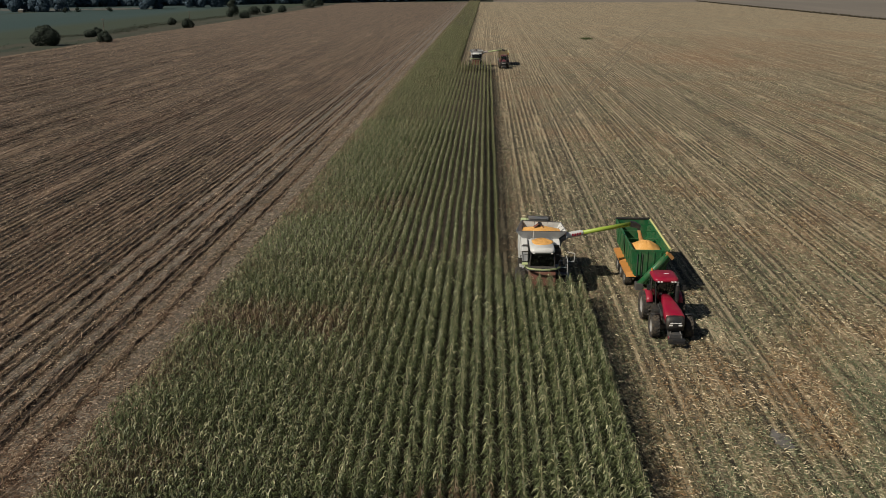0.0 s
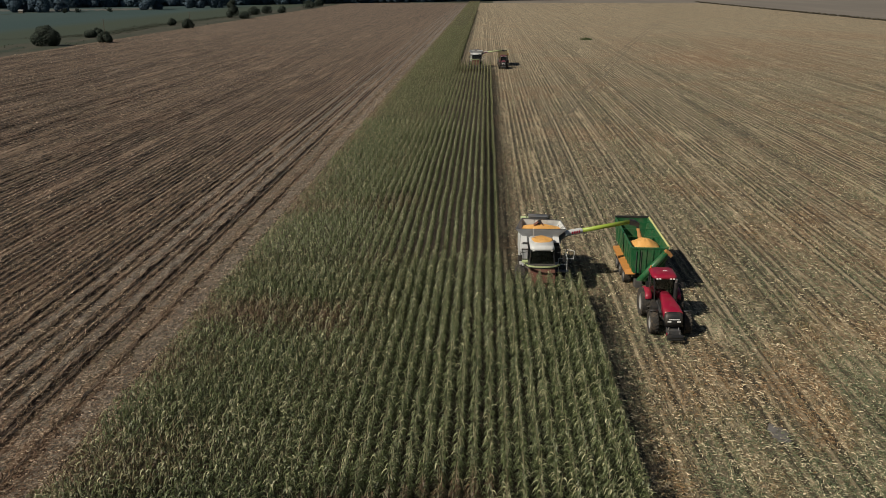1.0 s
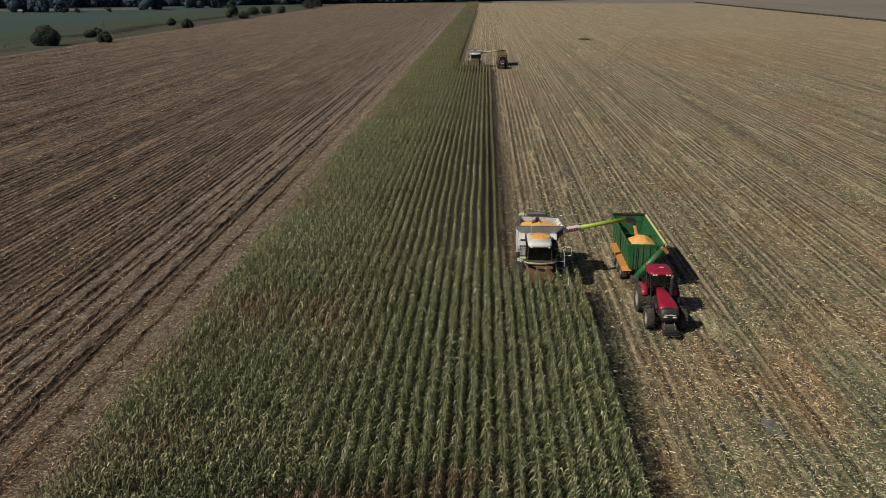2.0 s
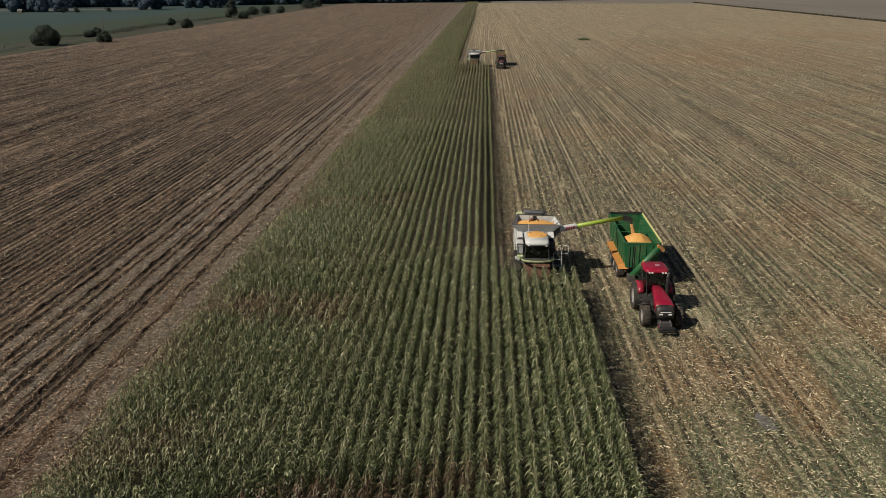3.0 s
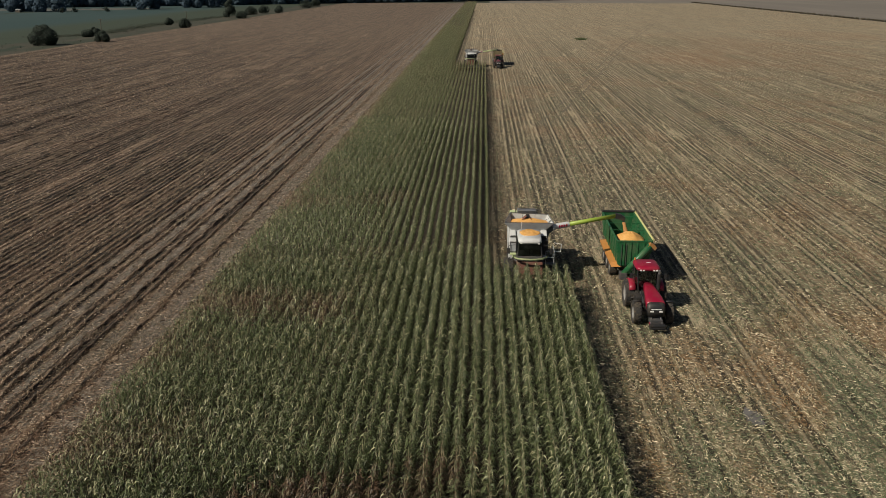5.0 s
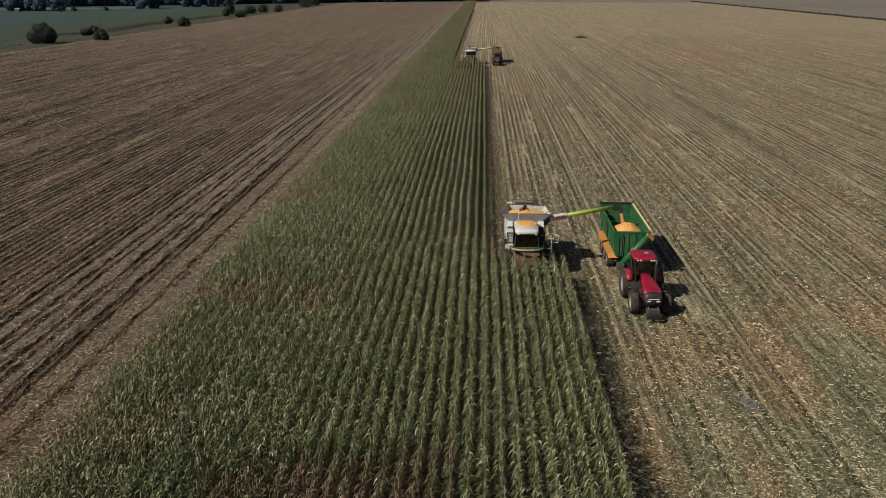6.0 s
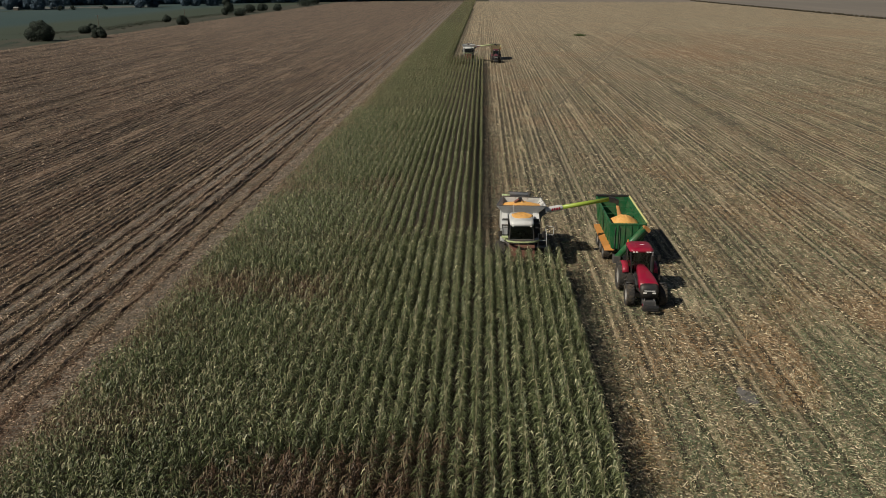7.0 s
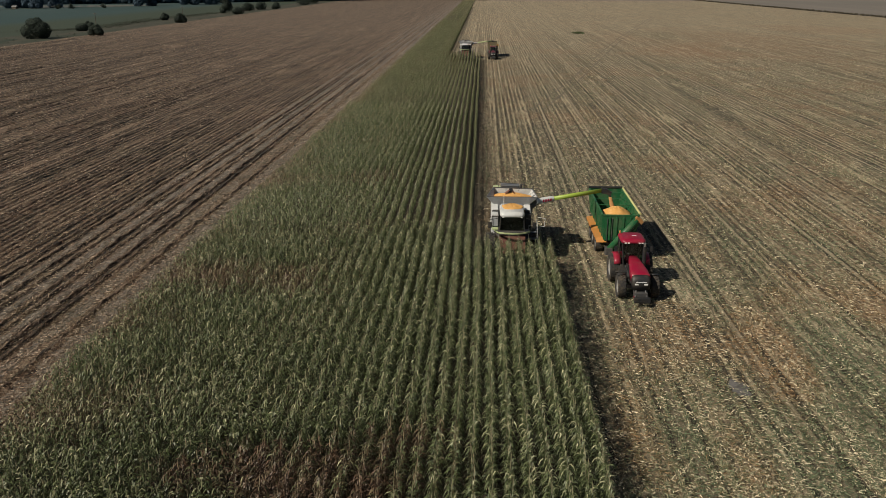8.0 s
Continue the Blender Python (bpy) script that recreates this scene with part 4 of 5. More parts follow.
    for s in (-1, 1):
        arm = part("mirror_arm", pipe([(s * 0.9, -1.35, 3.5), (s * 1.62, -1.5, 3.42), (s * 1.62, -1.5, 3.2)], 0.02), m_black, top)
        part("mirror", box(s * 1.62 - 0.13, s * 1.62 + 0.13, -1.56, -1.5, 2.8, 3.25, 0.03), m_black, arm)

    # wheels
    for s in (-1, 1):
        wheel(top, s * 1.52, 0.0, 0.98, 0.76, 0.34, m_rim, 20)
        wheel(top, s * 1.28, 4.3, 0.66, 0.5, 0.24, m_rim, 18)
    part("front_axle", box(-1.2, 1.2, -0.18, 0.18, 0.8, 1.15, 0.04), m_grey, top)
    part("rear_axle", box(-1.1, 1.1, 4.2, 4.42, 0.55, 0.78, 0.03), m_grey, top)

    # feeder house and eight-row picking head
    part("feeder_house", prism([(0.0, 1.2), (0.0, 2.34), (-1.35, 2.1), (-1.75, 0.5)], -0.92, 1.0, 0.04), m_rust, top, "dust-covered reddish feeder house")
    head = part("picking_head", prism([(-1.6, 0.3), (-1.6, 0.85), (-1.8, 0.85), (-2.05, 0.70), (-2.7, 0.6), (-2.7, 0.35)], -2.86, 2.86, 0.03), m_grey, top, "dark eight-row maize picking head")
    part("cross_auger", tube((-2.8, -2.15, 0.72), (2.8, -2.15, 0.72), 0.16), m_grey, head)
    for k in range(9):
        x = -2.84 + k * ROW * 0.985
        r = 0.2 if 0 < k < 8 else 0.14
        part("snout", loft([[(x - r, -2.6, 0.32), (x + r, -2.6, 0.32), (x + r * 0.8, -2.6, 0.72), (x - r * 0.8, -2.6, 0.72)],
                            [(x - r * 0.8, -3.3, 0.22), (x + r * 0.8, -3.3, 0.22), (x + r * 0.55, -3.3, 0.52), (x - r * 0.55, -3.3, 0.52)],
                            [(x - 0.03, -4.05, 0.10), (x + 0.03, -4.05, 0.10), (x + 0.02, -4.05, 0.15), (x - 0.02, -4.05, 0.15)]]), m_grey, head)

    # unloading auger swung out over the trailer
    a, b = Vector((2.1, 1.95, 3.96)), Vector((7.15, 3.75, 4.42))
    w = (b - a).normalized()
    base = part("auger_elbow", pipe([(1.45, 2.5, 2.9), (1.55, 2.4, 3.4), a], 0.2, seg=14), m_tank, top)
    white = part("auger_base", tube(a - w * 0.2, a + w * 1.1, 0.23), m_white, top, "white auger section with red marks")
    up = Vector((0, 0, 1))
    flat = w.cross(up).normalized()
    front = -flat if flat.y > 0 else flat
    for k in range(4):
        c = a + w * (0.30 + 0.2 * k) + front * 0.205 + up * 0.02
        m = Matrix.Translation(c) @ Matrix(((w.x, front.x, 0, 0), (w.y, front.y, 0, 0), (w.z, 0, 1, 0), (0, 0, 0, 1)))
        bm = bmesh.new()
        bmesh.ops.create_cube(bm, size=1.0, matrix=m @ Matrix.Diagonal((0.12, 0.08, 0.18, 1)))
        part("mark", bm, m_mark, white)
    part("auger_sleeve", tube(a + w * 1.05, a + w * 1.2, 0.205), m_white, white)
    green = part("auger_tube", tube(a + w * 1.15, b, 0.165, seg=18), tube_paint, top, "lime-green unloading auger tube" if loaded else "pale unloading auger tube", True)
    part("seam", tube(a + w * 3.3, a + w * 3.36, 0.175, seg=18), tube_paint, green)
    part("boot", loft([[b + Vector(p) for p in ((-0.1, -0.22, -0.2), (-0.1, 0.22, -0.2), (-0.1, 0.22, 0.2), (-0.1, -0.22, 0.2))],
                       [b + Vector(p) for p in ((0.35, -0.22, -0.28), (0.35, 0.22, -0.28), (0.35, 0.22, 0.12), (0.35, -0.22, 0.12))],
                       [b + Vector(p) for p in ((0.62, -0.2, -0.55), (0.62, 0.2, -0.55), (0.7, 0.2, -0.1), (0.7, -0.2, -0.1))]]), m_black, green, "black rubber discharge boot")
    return top


# ---- tractor, rear axle over its origin ----


def build_tractor(coat):
    top = new("tractor")
    part("chassis", prism([(0.6, 0.7), (0.6, 1.3), (-1.0, 1.25), (-4.1, 1.15), (-4.1, 0.75), (-1.0, 0.6)], -0.36, 0.36, 0.05), m_grey, top)
    hood = part("hood", loft([arch(-1.05, 0.31, 1.5, 2.18), arch(-1.8, 0.40, 1.47, 2.19), arch(-2.6, 0.50, 1.44, 2.15), arch(-3.4, 0.60, 1.41, 2.07), arch(-4.0, 0.63, 1.40, 1.98), arch(-4.16, 0.62, 1.38, 1.94)]), coat, top, "glossy red tapering engine hood", True)
    nose = part("nose", loft([arch(-4.14, 0.61, 1.2, 1.925), arch(-4.32, 0.60, 1.05, 1.84), arch(-4.44, 0.56, 1.0, 1.72), arch(-4.5, 0.47, 0.99, 1.58)]), m_black, hood, "dark grey grille nose", True)
    part("name_strip", box(-0.36, 0.36, -4.51, -4.42, 1.47, 1.53, 0.01), m_mark_pale, hood, "plain pale bar on the nose")
    for s in (-1, 1):
        part("headlight", box(s * 0.30 - 0.12, s * 0.30 + 0.12, -4.53, -4.44, 1.30, 1.40, 0.02), m_lamp, hood)
        bm = bmesh.new()
        for k in range(6):
            box(s * 0.5 - 0.03, s * 0.5 + 0.05, -3.2 + k * 0.28, -3.02 + k * 0.28, 1.5, 1.85, 0.01, bm)
        tagged(part("side_grille", bm, m_black, hood), kind="stuff")
    part("under_hood", box(-0.5, 0.5, -4.1, -1.0, 1.05, 1.5, 0.05), m_grey, top)
    # cab
    part("cab_floor", box(-0.8, 0.8, -1.05, 0.75, 1.2, 1.5, 0.05), m_black, top)
    for x, y, x2, y2 in ((-0.62, -1.05, -0.72, -0.85), (0.62, -1.05, 0.72, -0.85), (-0.8, -0.1, -0.8, -0.1), (0.8, -0.1, 0.8, -0.1), (-0.72, 0.8, -0.75, 0.7), (0.72, 0.8, 0.75, 0.7)):
        part("cab_post", tube((x, y, 1.4), (x2, y2, 3.02), 0.045, seg=8), m_black, top)
    part("windscreen", panel([(-0.58, -1.08, 1.55), (0.58, -1.08, 1.55), (0.68, -0.88, 3.0), (-0.68, -0.88, 3.0)], 0.02), m_glass, top, "tinted cab windscreen")
    part("rear_window", panel([(-0.68, 0.8, 1.6), (0.68, 0.8, 1.6), (0.7, 0.7, 3.0), (-0.7, 0.7, 3.0)], 0.02), m_glass, top)
    for s in (-1, 1):
        door = part("cab_door", panel([(s * 0.66, -1.0, 1.45), (s * 0.8, -0.14, 1.45), (s * 0.8, -0.14, 3.0), (s * 0.73, -0.84, 3.0)], 0.02), m_glass, top)
        part("door_handle", box(s * 0.81 - 0.02, s * 0.81 + 0.02, -0.35, -0.2, 1.9, 1.95, 0.005), m_grey, door)
        part("side_window", panel([(s * 0.8, -0.05, 1.6), (s * 0.74, 0.75, 1.6), (s * 0.75, 0.66, 3.0), (s * 0.8, -0.05, 3.0)], 0.02), m_glass, top)
    seat = part("seat", box(-0.25, 0.25, -0.15, 0.3, 1.5, 1.95, 0.06), m_trim, top)
    part("seat_back", box(-0.24, 0.24, 0.22, 0.36, 1.95, 2.6, 0.05), m_trim, seat)
    col = part("steering_column", tube((0, -0.85, 1.5), (0, -0.55, 2.05), 0.05), m_black, top)
    part("steering_wheel", tube((0, -0.58, 2.02), (0, -0.53, 2.07), 0.19, seg=18), m_black, col)
    roof = part("roof", loft([rounded(-0.78, 0.78, -0.95, 0.86, 3.0, 0.24, bow=0.08), rounded(-0.85, 0.85, -1.0, 0.92, 3.09, 0.28, bow=0.10),
                              rounded(-0.84, 0.84, -0.98, 0.9, 3.18, 0.28, bow=0.09), rounded(-0.68, 0.68, -0.8, 0.76, 3.29, 0.24, bow=0.06)]), coat, top, "red cab roof", True)
    part("roof_hatch", box(-0.3, 0.35, -0.3, 0.25, 3.27, 3.315, 0.02), coat, roof)
    part("roof_badge", box(0.0, 0.3, -0.15, -0.03, 3.305, 3.325, 0.005), m_mark_pale, roof)
    for x in (-0.56, -0.36, 0.36, 0.56):
        part("work_light", box(x - 0.06, x + 0.06, -1.16, -1.04, 3.04, 3.11, 0.01), m_lamp, roof)
    part("beacon", tube((-0.7, 0.6, 3.28), (-0.7, 0.6, 3.46), 0.07, 0.055), m_orange, roof)
    for s in (-1, 1):
        arm = part("mirror_arm", pipe([(s * 0.75, -0.9, 2.7), (s * 1.15, -1.0, 2.75)], 0.018), m_black, top)
        part("mirror", box(s * 1.18 - 0.11, s * 1.18 + 0.11, -1.05, -0.99, 2.45, 2.85, 0.03), m_black, arm)
        # rear wings and steps
        arc = [(1.02 * math.cos(a) * 1.06, 1.0 + 1.02 * math.sin(a) * 1.08) for a in [0.35 + k * 0.28 for k in range(9)]]
        bm = loft([[(s * 0.78, y, z), (s * 1.22, y, z - 0.04), (s * 1.22, y * 0.96, z - 0.09), (s * 0.78, y * 0.96, z - 0.05)] for y, z in arc])
        wing = part("rear_fender", bm, coat, top, "red rear fender", True)
        part("tail_light", box(s * 1.1 - 0.1, s * 1.1 + 0.1, 0.98, 1.04, 1.45, 1.6, 0.01), m_mark, wing)
        arc = [(-3.2 + 0.86 * math.cos(a), 0.76 + 0.86 * math.sin(a)) for a in [0.15 + k * 0.19 for k in range(9)]]
        bm = loft([[(s * 0.78, y, z), (s * 1.36, y, z), (s * 1.36, y, z - 0.04), (s * 0.78, y, z - 0.04)] for y, z in arc])
        part("front_fender", bm, m_black, top, "black plastic front fender", True)
        part("fuel_tank" if s < 0 else "battery_box", box(s * 0.66 - 0.26, s * 0.66 + 0.26, -1.9, -0.75, 0.75, 1.4, 0.1), m_black, top)
        steps = part("steps", box(s * 0.95 - 0.16, s * 0.95 + 0.16, -1.1, -0.75, 1.0, 1.04, 0.01), m_grey, top)
        part("step", box(s * 0.98 - 0.16, s * 0.98 + 0.16, -1.08, -0.78, 0.65, 0.69, 0.01), m_grey, steps)
        wheel(top, s * 1.12, 0.0, 1.0, 0.64, 0.36, m_rim, 22)
        wheel(top, s * 1.08, -3.2, 0.77, 0.54, 0.28, m_rim, 20)
    stack = part("exhaust", tube((0.72, -1.15, 1.5), (0.72, -1.15, 2.85), 0.13), m_black, top, "black upright exhaust stack")
    part("exhaust_tip", tube((0.72, -1.15, 2.85), (0.72, -1.22, 3.12), 0.07), m_steel, stack)
    part("front_axle", box(-0.9, 0.9, -3.32, -3.08, 0.62, 0.9, 0.04), m_grey, top)
    part("rear_axle", box(-0.9, 0.9, -0.2, 0.2, 0.8, 1.2, 0.06), m_grey, top)
    link = part("front_linkage", box(-0.42, 0.42, -4.75, -4.1, 0.5, 0.85, 0.04), m_grey, top)
    for s in (-1, 1):
        part("lift_arm", box(s * 0.4 - 0.05, s * 0.4 + 0.05, -5.05, -4.5, 0.45, 0.6, 0.02), coat, link)
        part("lift_ram", tube((s * 0.3, -4.5, 0.95), (s * 0.38, -4.8, 0.6), 0.045), m_grey, link)
    weight = part("front_weight", box(-0.52, 0.52, -5.25, -4.95, 0.34, 0.68, 0.04), m_black, top, "dark iron front ballast weight")
    for k in range(2):
        part("weight_rib", box(-0.46, 0.46, -5.275, -5.24, 0.42 + k * 0.13, 0.47 + k * 0.13, 0.01), m_black, weight)
    part("rear_hitch", box(-0.12, 0.12, 0.5, 1.3, 0.55, 0.75, 0.03), m_grey, top)
    return top


# ---- grain trailer with overloading auger, centre over its origin ----


def build_trailer(body, wing):
    top = new("grain_trailer")
    T, B, z0, z1 = 1.33, 1.08, 1.5, 3.42
    y0, y1 = -4.0, 4.1
    part("floor", box(-B, B, y0, y1, z0 - 0.1, z0, 0.02), body, top)
    part("front_wall", panel([(-B, y0, z0), (B, y0, z0), (T, y0, z1 - 0.05), (-T, y0, z1 - 0.05)], 0.06), body, top)
    part("tailgate", panel([(B, y1, z0), (-B, y1, z0), (-T, y1, z1 + 0.12), (T, y1, z1 + 0.12)], 0.06), body, top, "hydraulic tailgate")
    for s in (-1, 1):
        wall = part("side_wall", panel([(s * B, y0, z0), (s * B, y1, z0), (s * T, y1, z1), (s * T, y0, z1)], 0.05 * s), body, top)
        for k in range(9):
            y = y0 + 0.15 + k * (y1 - y0 - 0.3) / 8
            part("rib", loft([[(s * (B - 0.0), y - 0.05, z0), (s * (B + 0.10), y - 0.05, z0), (s * (B + 0.10), y + 0.05, z0), (s * (B - 0.0), y + 0.05, z0)],
                              [(s * (T - 0.0), y - 0.05, z1), (s * (T + 0.09), y - 0.05, z1), (s * (T + 0.09), y + 0.05, z1), (s * (T - 0.0), y + 0.05, z1)]]), body, wall)
        part("top_rail", box(s * T - 0.07, s * T + 0.07, y0 - 0.03, y1 + 0.03, z1, z1 + 0.1, 0.02), body, wall)
        for k in range(3):
            f = 0.3 + 0.22 * k
            x = s * (B + (T - B) * f - 0.05)
            zz = z0 + (z1 - z0) * f
            part("inner_rail", box(x - 0.03, x + 0.03, y0 + 0.1, y1 - 0.1, zz, zz + 0.07, 0.01), body, wall)
    part("rolled_tarp", tube((T + 0.1, y0, z1 + 0.12), (T + 0.1, y1, z1 + 0.12), 0.085, seg=12), m_tarp, top, "pale yellow rolled tarpaulin along the edge")
    part("front_rail", box(-T, T, y0 - 0.08, y0 + 0.04, z1 - 0.08, z1 + 0.06, 0.02), body, top)
    part("rear_rail", box(-T - 0.05, T + 0.05, y1 - 0.04, y1 + 0.1, z1 + 0.1, z1 + 0.26, 0.02), m_black, top)
    for k in range(3):
        part("cross_brace", tube((-T, -0.9 + k * 2.0, z1 - 0.02), (T, -0.9 + k * 2.0, z1 - 0.02), 0.03, seg=8), body, top)
    for k in range(4):
        x = -0.75 + k * 0.5
        part("front_rib", box(x - 0.05, x + 0.05, y0 - 0.11, y0 - 0.02, z0, z1 - 0.1, 0.015), body, top)
    part("chassis", box(-0.45, 0.45, -4.2, 3.9, 0.85, 1.2, 0.04), body, top)
    part("drawbar", prism([(-4.0, 0.75), (-4.0, 1.15), (-6.6, 0.75), (-7.3, 0.62), (-7.3, 0.48), (-6.6, 0.52)], -0.2, 0.2, 0.03), body, top)
    part("parking_jack", tube((0.35, -5.2, 0.15), (0.35, -5.2, 1.0), 0.06), m_steel, top)
    for s in (-1, 1):
        for ya, yb in ((-3.35, -0.35), (-0.20, 3.0)):
            g = part("mudguard", loft([[(s * 0.72, ya, 1.12), (s * 1.58, ya, 1.10), (s * 1.58, ya + 0.35, 1.38), (s * 0.72, ya + 0.35, 1.42)],
                                       [(s * 0.72, ya + 0.36, 1.36), (s * 1.58, ya + 0.36, 1.32), (s * 1.58, ya + 0.37, 1.38), (s * 0.72, ya + 0.37, 1.42)],
                                       [(s * 0.72, yb, 1.36), (s * 1.58, yb, 1.32), (s * 1.58, yb, 1.38), (s * 0.72, yb, 1.42)]]), wing, top, "orange mudguard plate" if wing is m_orange else "")
            part("edge_strip", box(s * 1.57 - 0.02, s * 1.57 + 0.02, ya + 0.3, yb, 1.18, 1.36, 0.01), wing, g)
        for y in (-1.9, -0.25, 1.4):
            wheel(top, s * 1.22, y, 0.60, 0.56, 0.22, m_rim, 18)
    for y in (-1.9, -0.25, 1.4):
        part("axle", box(-1.0, 1.0, y - 0.08, y + 0.08, 0.52, 0.68, 0.02), m_grey, top)
    # overloading auger across the front wall
    a, b = Vector((-0.85, -4.7, 0.95)), Vector((1.12, -4.55, 3.25))
    w = (b - a).normalized()
    tubing = part("auger_tube", tube(a, b, 0.24, seg=18), body, top, "slanting overloading auger tube", True)
    part("auger_foot", box(-1.1, -0.55, -4.95, -4.3, 0.6, 1.15, 0.05), m_grey, tubing)
    part("auger_spout", loft([[b + Vector(p) for p in ((-0.24, -0.2, -0.02), (-0.24, 0.2, -0.02), (-0.02, 0.2, 0.24), (-0.02, -0.2, 0.24))],
                              [b + Vector(p) for p in ((0.16, -0.2, -0.16), (0.16, 0.2, -0.16), (0.30, 0.2, 0.08), (0.30, -0.2, 0.08))],
                              [b + Vector(p) for p in ((0.30, -0.2, -0.32), (0.30, 0.2, -0.32), (0.46, 0.2, -0.12), (0.46, -0.2, -0.12))]]), m_spout, tubing, "dull orange discharge spout")
    part("second_tube", tube((0.55, -4.3, 1.9), (1.25, -4.25, 2.9), 0.16, seg=16), body, top)
    part("front_ladder", pipe([(-0.95, -4.1, 1.4), (-0.95, -4.1, 3.2)], 0.02, pipe([(-0.6, -4.1, 1.4), (-0.6, -4.1, 3.2)], 0.02)), m_grey, top)
    for k in range(5):
        part("reflector", box(-1.60, -1.588, -3.0 + k * 1.3, -2.85 + k * 1.3, 1.22, 1.3, 0.003), m_orange, top)
    return top


def build_heap():
    """The grain in a trailer, with the stream that falls on it from the boot."""
    top = new("grain_heap")
    part("heap", mound(0.0, -2.0, 2.98, 1.19, 1.82, 0.60, 5, 1.5, 14), m_grain, top, smooth=True)
    bm = bmesh.new()
    rr = np.random.default_rng(2)
    loops = []
    for k in range(9):
        f = k / 8
        c = Vector((-0.32 + 0.18 * f, -0.62 - 0.45 * f, 3.95 - 0.85 * f))
        r = 0.13 + 0.06 * f
        loops.append([c + Vector((r * math.cos(q) * (1 + 0.12 * rr.uniform(-1, 1)), r * math.sin(q) * (1 + 0.12 * rr.uniform(-1, 1)), 0)) for q in [i * 2 * math.pi / 14 for i in range(14)]])
    part("grain_stream", loft(loops, bm), m_falling_shaded, top, "stream of falling orange grain", True)
    return top


harvester = build_harvester(m_lime, True)
harvester.matrix_basis = pose(4.30, 59.1, 0)
tagged(harvester, "white and lime combine harvester unloading grain beside standing maize", "combine harvester", "combine harvesters in the field")
tractor = build_tractor(m_red)
tractor.matrix_basis = pose(12.38, 54.5, 0)
tagged(tractor, "red tractor with black nose pulling a green grain trailer", "tractor", "tractors in the field")
trailer = build_trailer(m_green, m_orange)
trailer.matrix_basis = pose(12.35, 63.2, 0)
tagged(trailer, "green three-axle grain trailer with orange mudguards behind the tractor", "trailer", "trailers in the field")
heap = build_heap()
heap.matrix_basis = pose(12.35, 63.2, 0)
tagged(heap, "orange maize grain heaped in the green trailer", "grain")

far_harvester = build_harvester(m_lime_pale, False)
far_harvester.matrix_basis = pose(-2.75, 229.6, 0)
tagged(far_harvester, "white combine harvester with a pale auger further along the strip", "combine harvester", "combine harvesters in the field")
far_tractor = build_tractor(m_red_dull)
far_tractor.matrix_basis = pose(4.75, 231.0, 0)
tagged(far_tractor, "dull dark red tractor far off beside the second harvester", "tractor", "tractors in the field")
far_trailer = build_trailer(m_tan, m_grey)
far_trailer.matrix_basis = pose(4.72, 239.7, 0)
tagged(far_trailer, "tan grain trailer far off behind a red tractor", "trailer", "trailers in the field")

# ---- trees, shrubs and poles along the far edges ----


def foliage(lobes, count, size, seed, shell=False):
    """Small bent leaves strewn over and inside a few lobes; with gaps."""
    r = np.random.default_rng(seed)
    lob = np.array(lobes)
    pick = r.choice(len(lob), count, p=lob[:, 3] ** 2 / (lob[:, 3] ** 2).sum())
    d = r.normal(size=(count, 3))
    d /= np.linalg.norm(d, axis=1)[:, None]
    rad = lob[pick, 3] * r.uniform(0.8 if shell else 0.55, 1.08, count) ** 0.5
    c = lob[pick, :3] + d * rad[:, None] * np.array([1, 1, 0.85])
    a = r.normal(size=(count, 3))
    a /= np.linalg.norm(a, axis=1)[:, None]
    a -= (0.85 if shell else 0.5) * (a * d).sum(1)[:, None] * d
    a /= np.linalg.norm(a, axis=1)[:, None]
    b = np.cross(a, d)
    b /= np.linalg.norm(b, axis=1)[:, None] + 1e-6
    s = (size * r.uniform(0.5, 1.4, count))[:, None]
    v = np.stack([c - a * s, c - b * s * 0.6, c + a * s, c + b * s * 0.6], 1)
    v[:, 2] += d * s * 0.35
    # Light from above painted into the tone: lobe tops lighter, undersides darker.
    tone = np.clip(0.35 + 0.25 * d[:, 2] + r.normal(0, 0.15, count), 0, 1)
    return v, tone, np.clip(r.normal(0.3, 0.2, count), 0, 1)


def crown_lobes(height, radius, low, seed):
    r = np.random.default_rng(seed)
    out = []
    for k in range(9):
        f = k / 8
        z = height * (low + (0.9 - low) * f)
        q = radius * (0.75 - 0.5 * abs(f - 0.35)) * r.uniform(0.7, 1.0)
        a = r.uniform(0, 6.28)
        off = radius * 0.55 * (1 - f * 0.6)
        out.append((off * math.cos(a), off * math.sin(a), max(z, q * 0.8), q))
    return out


def build_tree(name, x, y, height, radius, low, seed, label, category, count=900, size=0.34):
    top = new(name)
    r = np.random.default_rng(seed)
    bm = tube((0, 0, 0), (0.1, 0.05, height * 0.5), 0.035 * height * 0.6, 0.02 * height * 0.5, 10)
    for k in range(5):
        a = r.uniform(0, 6.28)
        z = height * (0.15 + 0.09 * k)
        tube((0, 0, z), (radius * 0.5 * math.cos(a), radius * 0.5 * math.sin(a), z + height * 0.22), 0.012 * height * 0.6, 0.004 * height, 6, bm)
    part("trunk", bm, m_bark, top)
    v, tone, dry = foliage(crown_lobes(height, radius, low, seed), count, size, seed, True)
    n = len(v)
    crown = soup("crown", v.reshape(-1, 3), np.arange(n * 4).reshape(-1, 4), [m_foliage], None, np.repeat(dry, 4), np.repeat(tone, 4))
    crown.parent = top
    top.matrix_basis = pose(x, y, 0)
    return tagged(top, label, category)


m_hedge = leafy("hedge_foliage", (0.045, 0.048, 0.028), (0.070, 0.058, 0.038), (0.085, 0.080, 0.05), 0.1, 0.9)
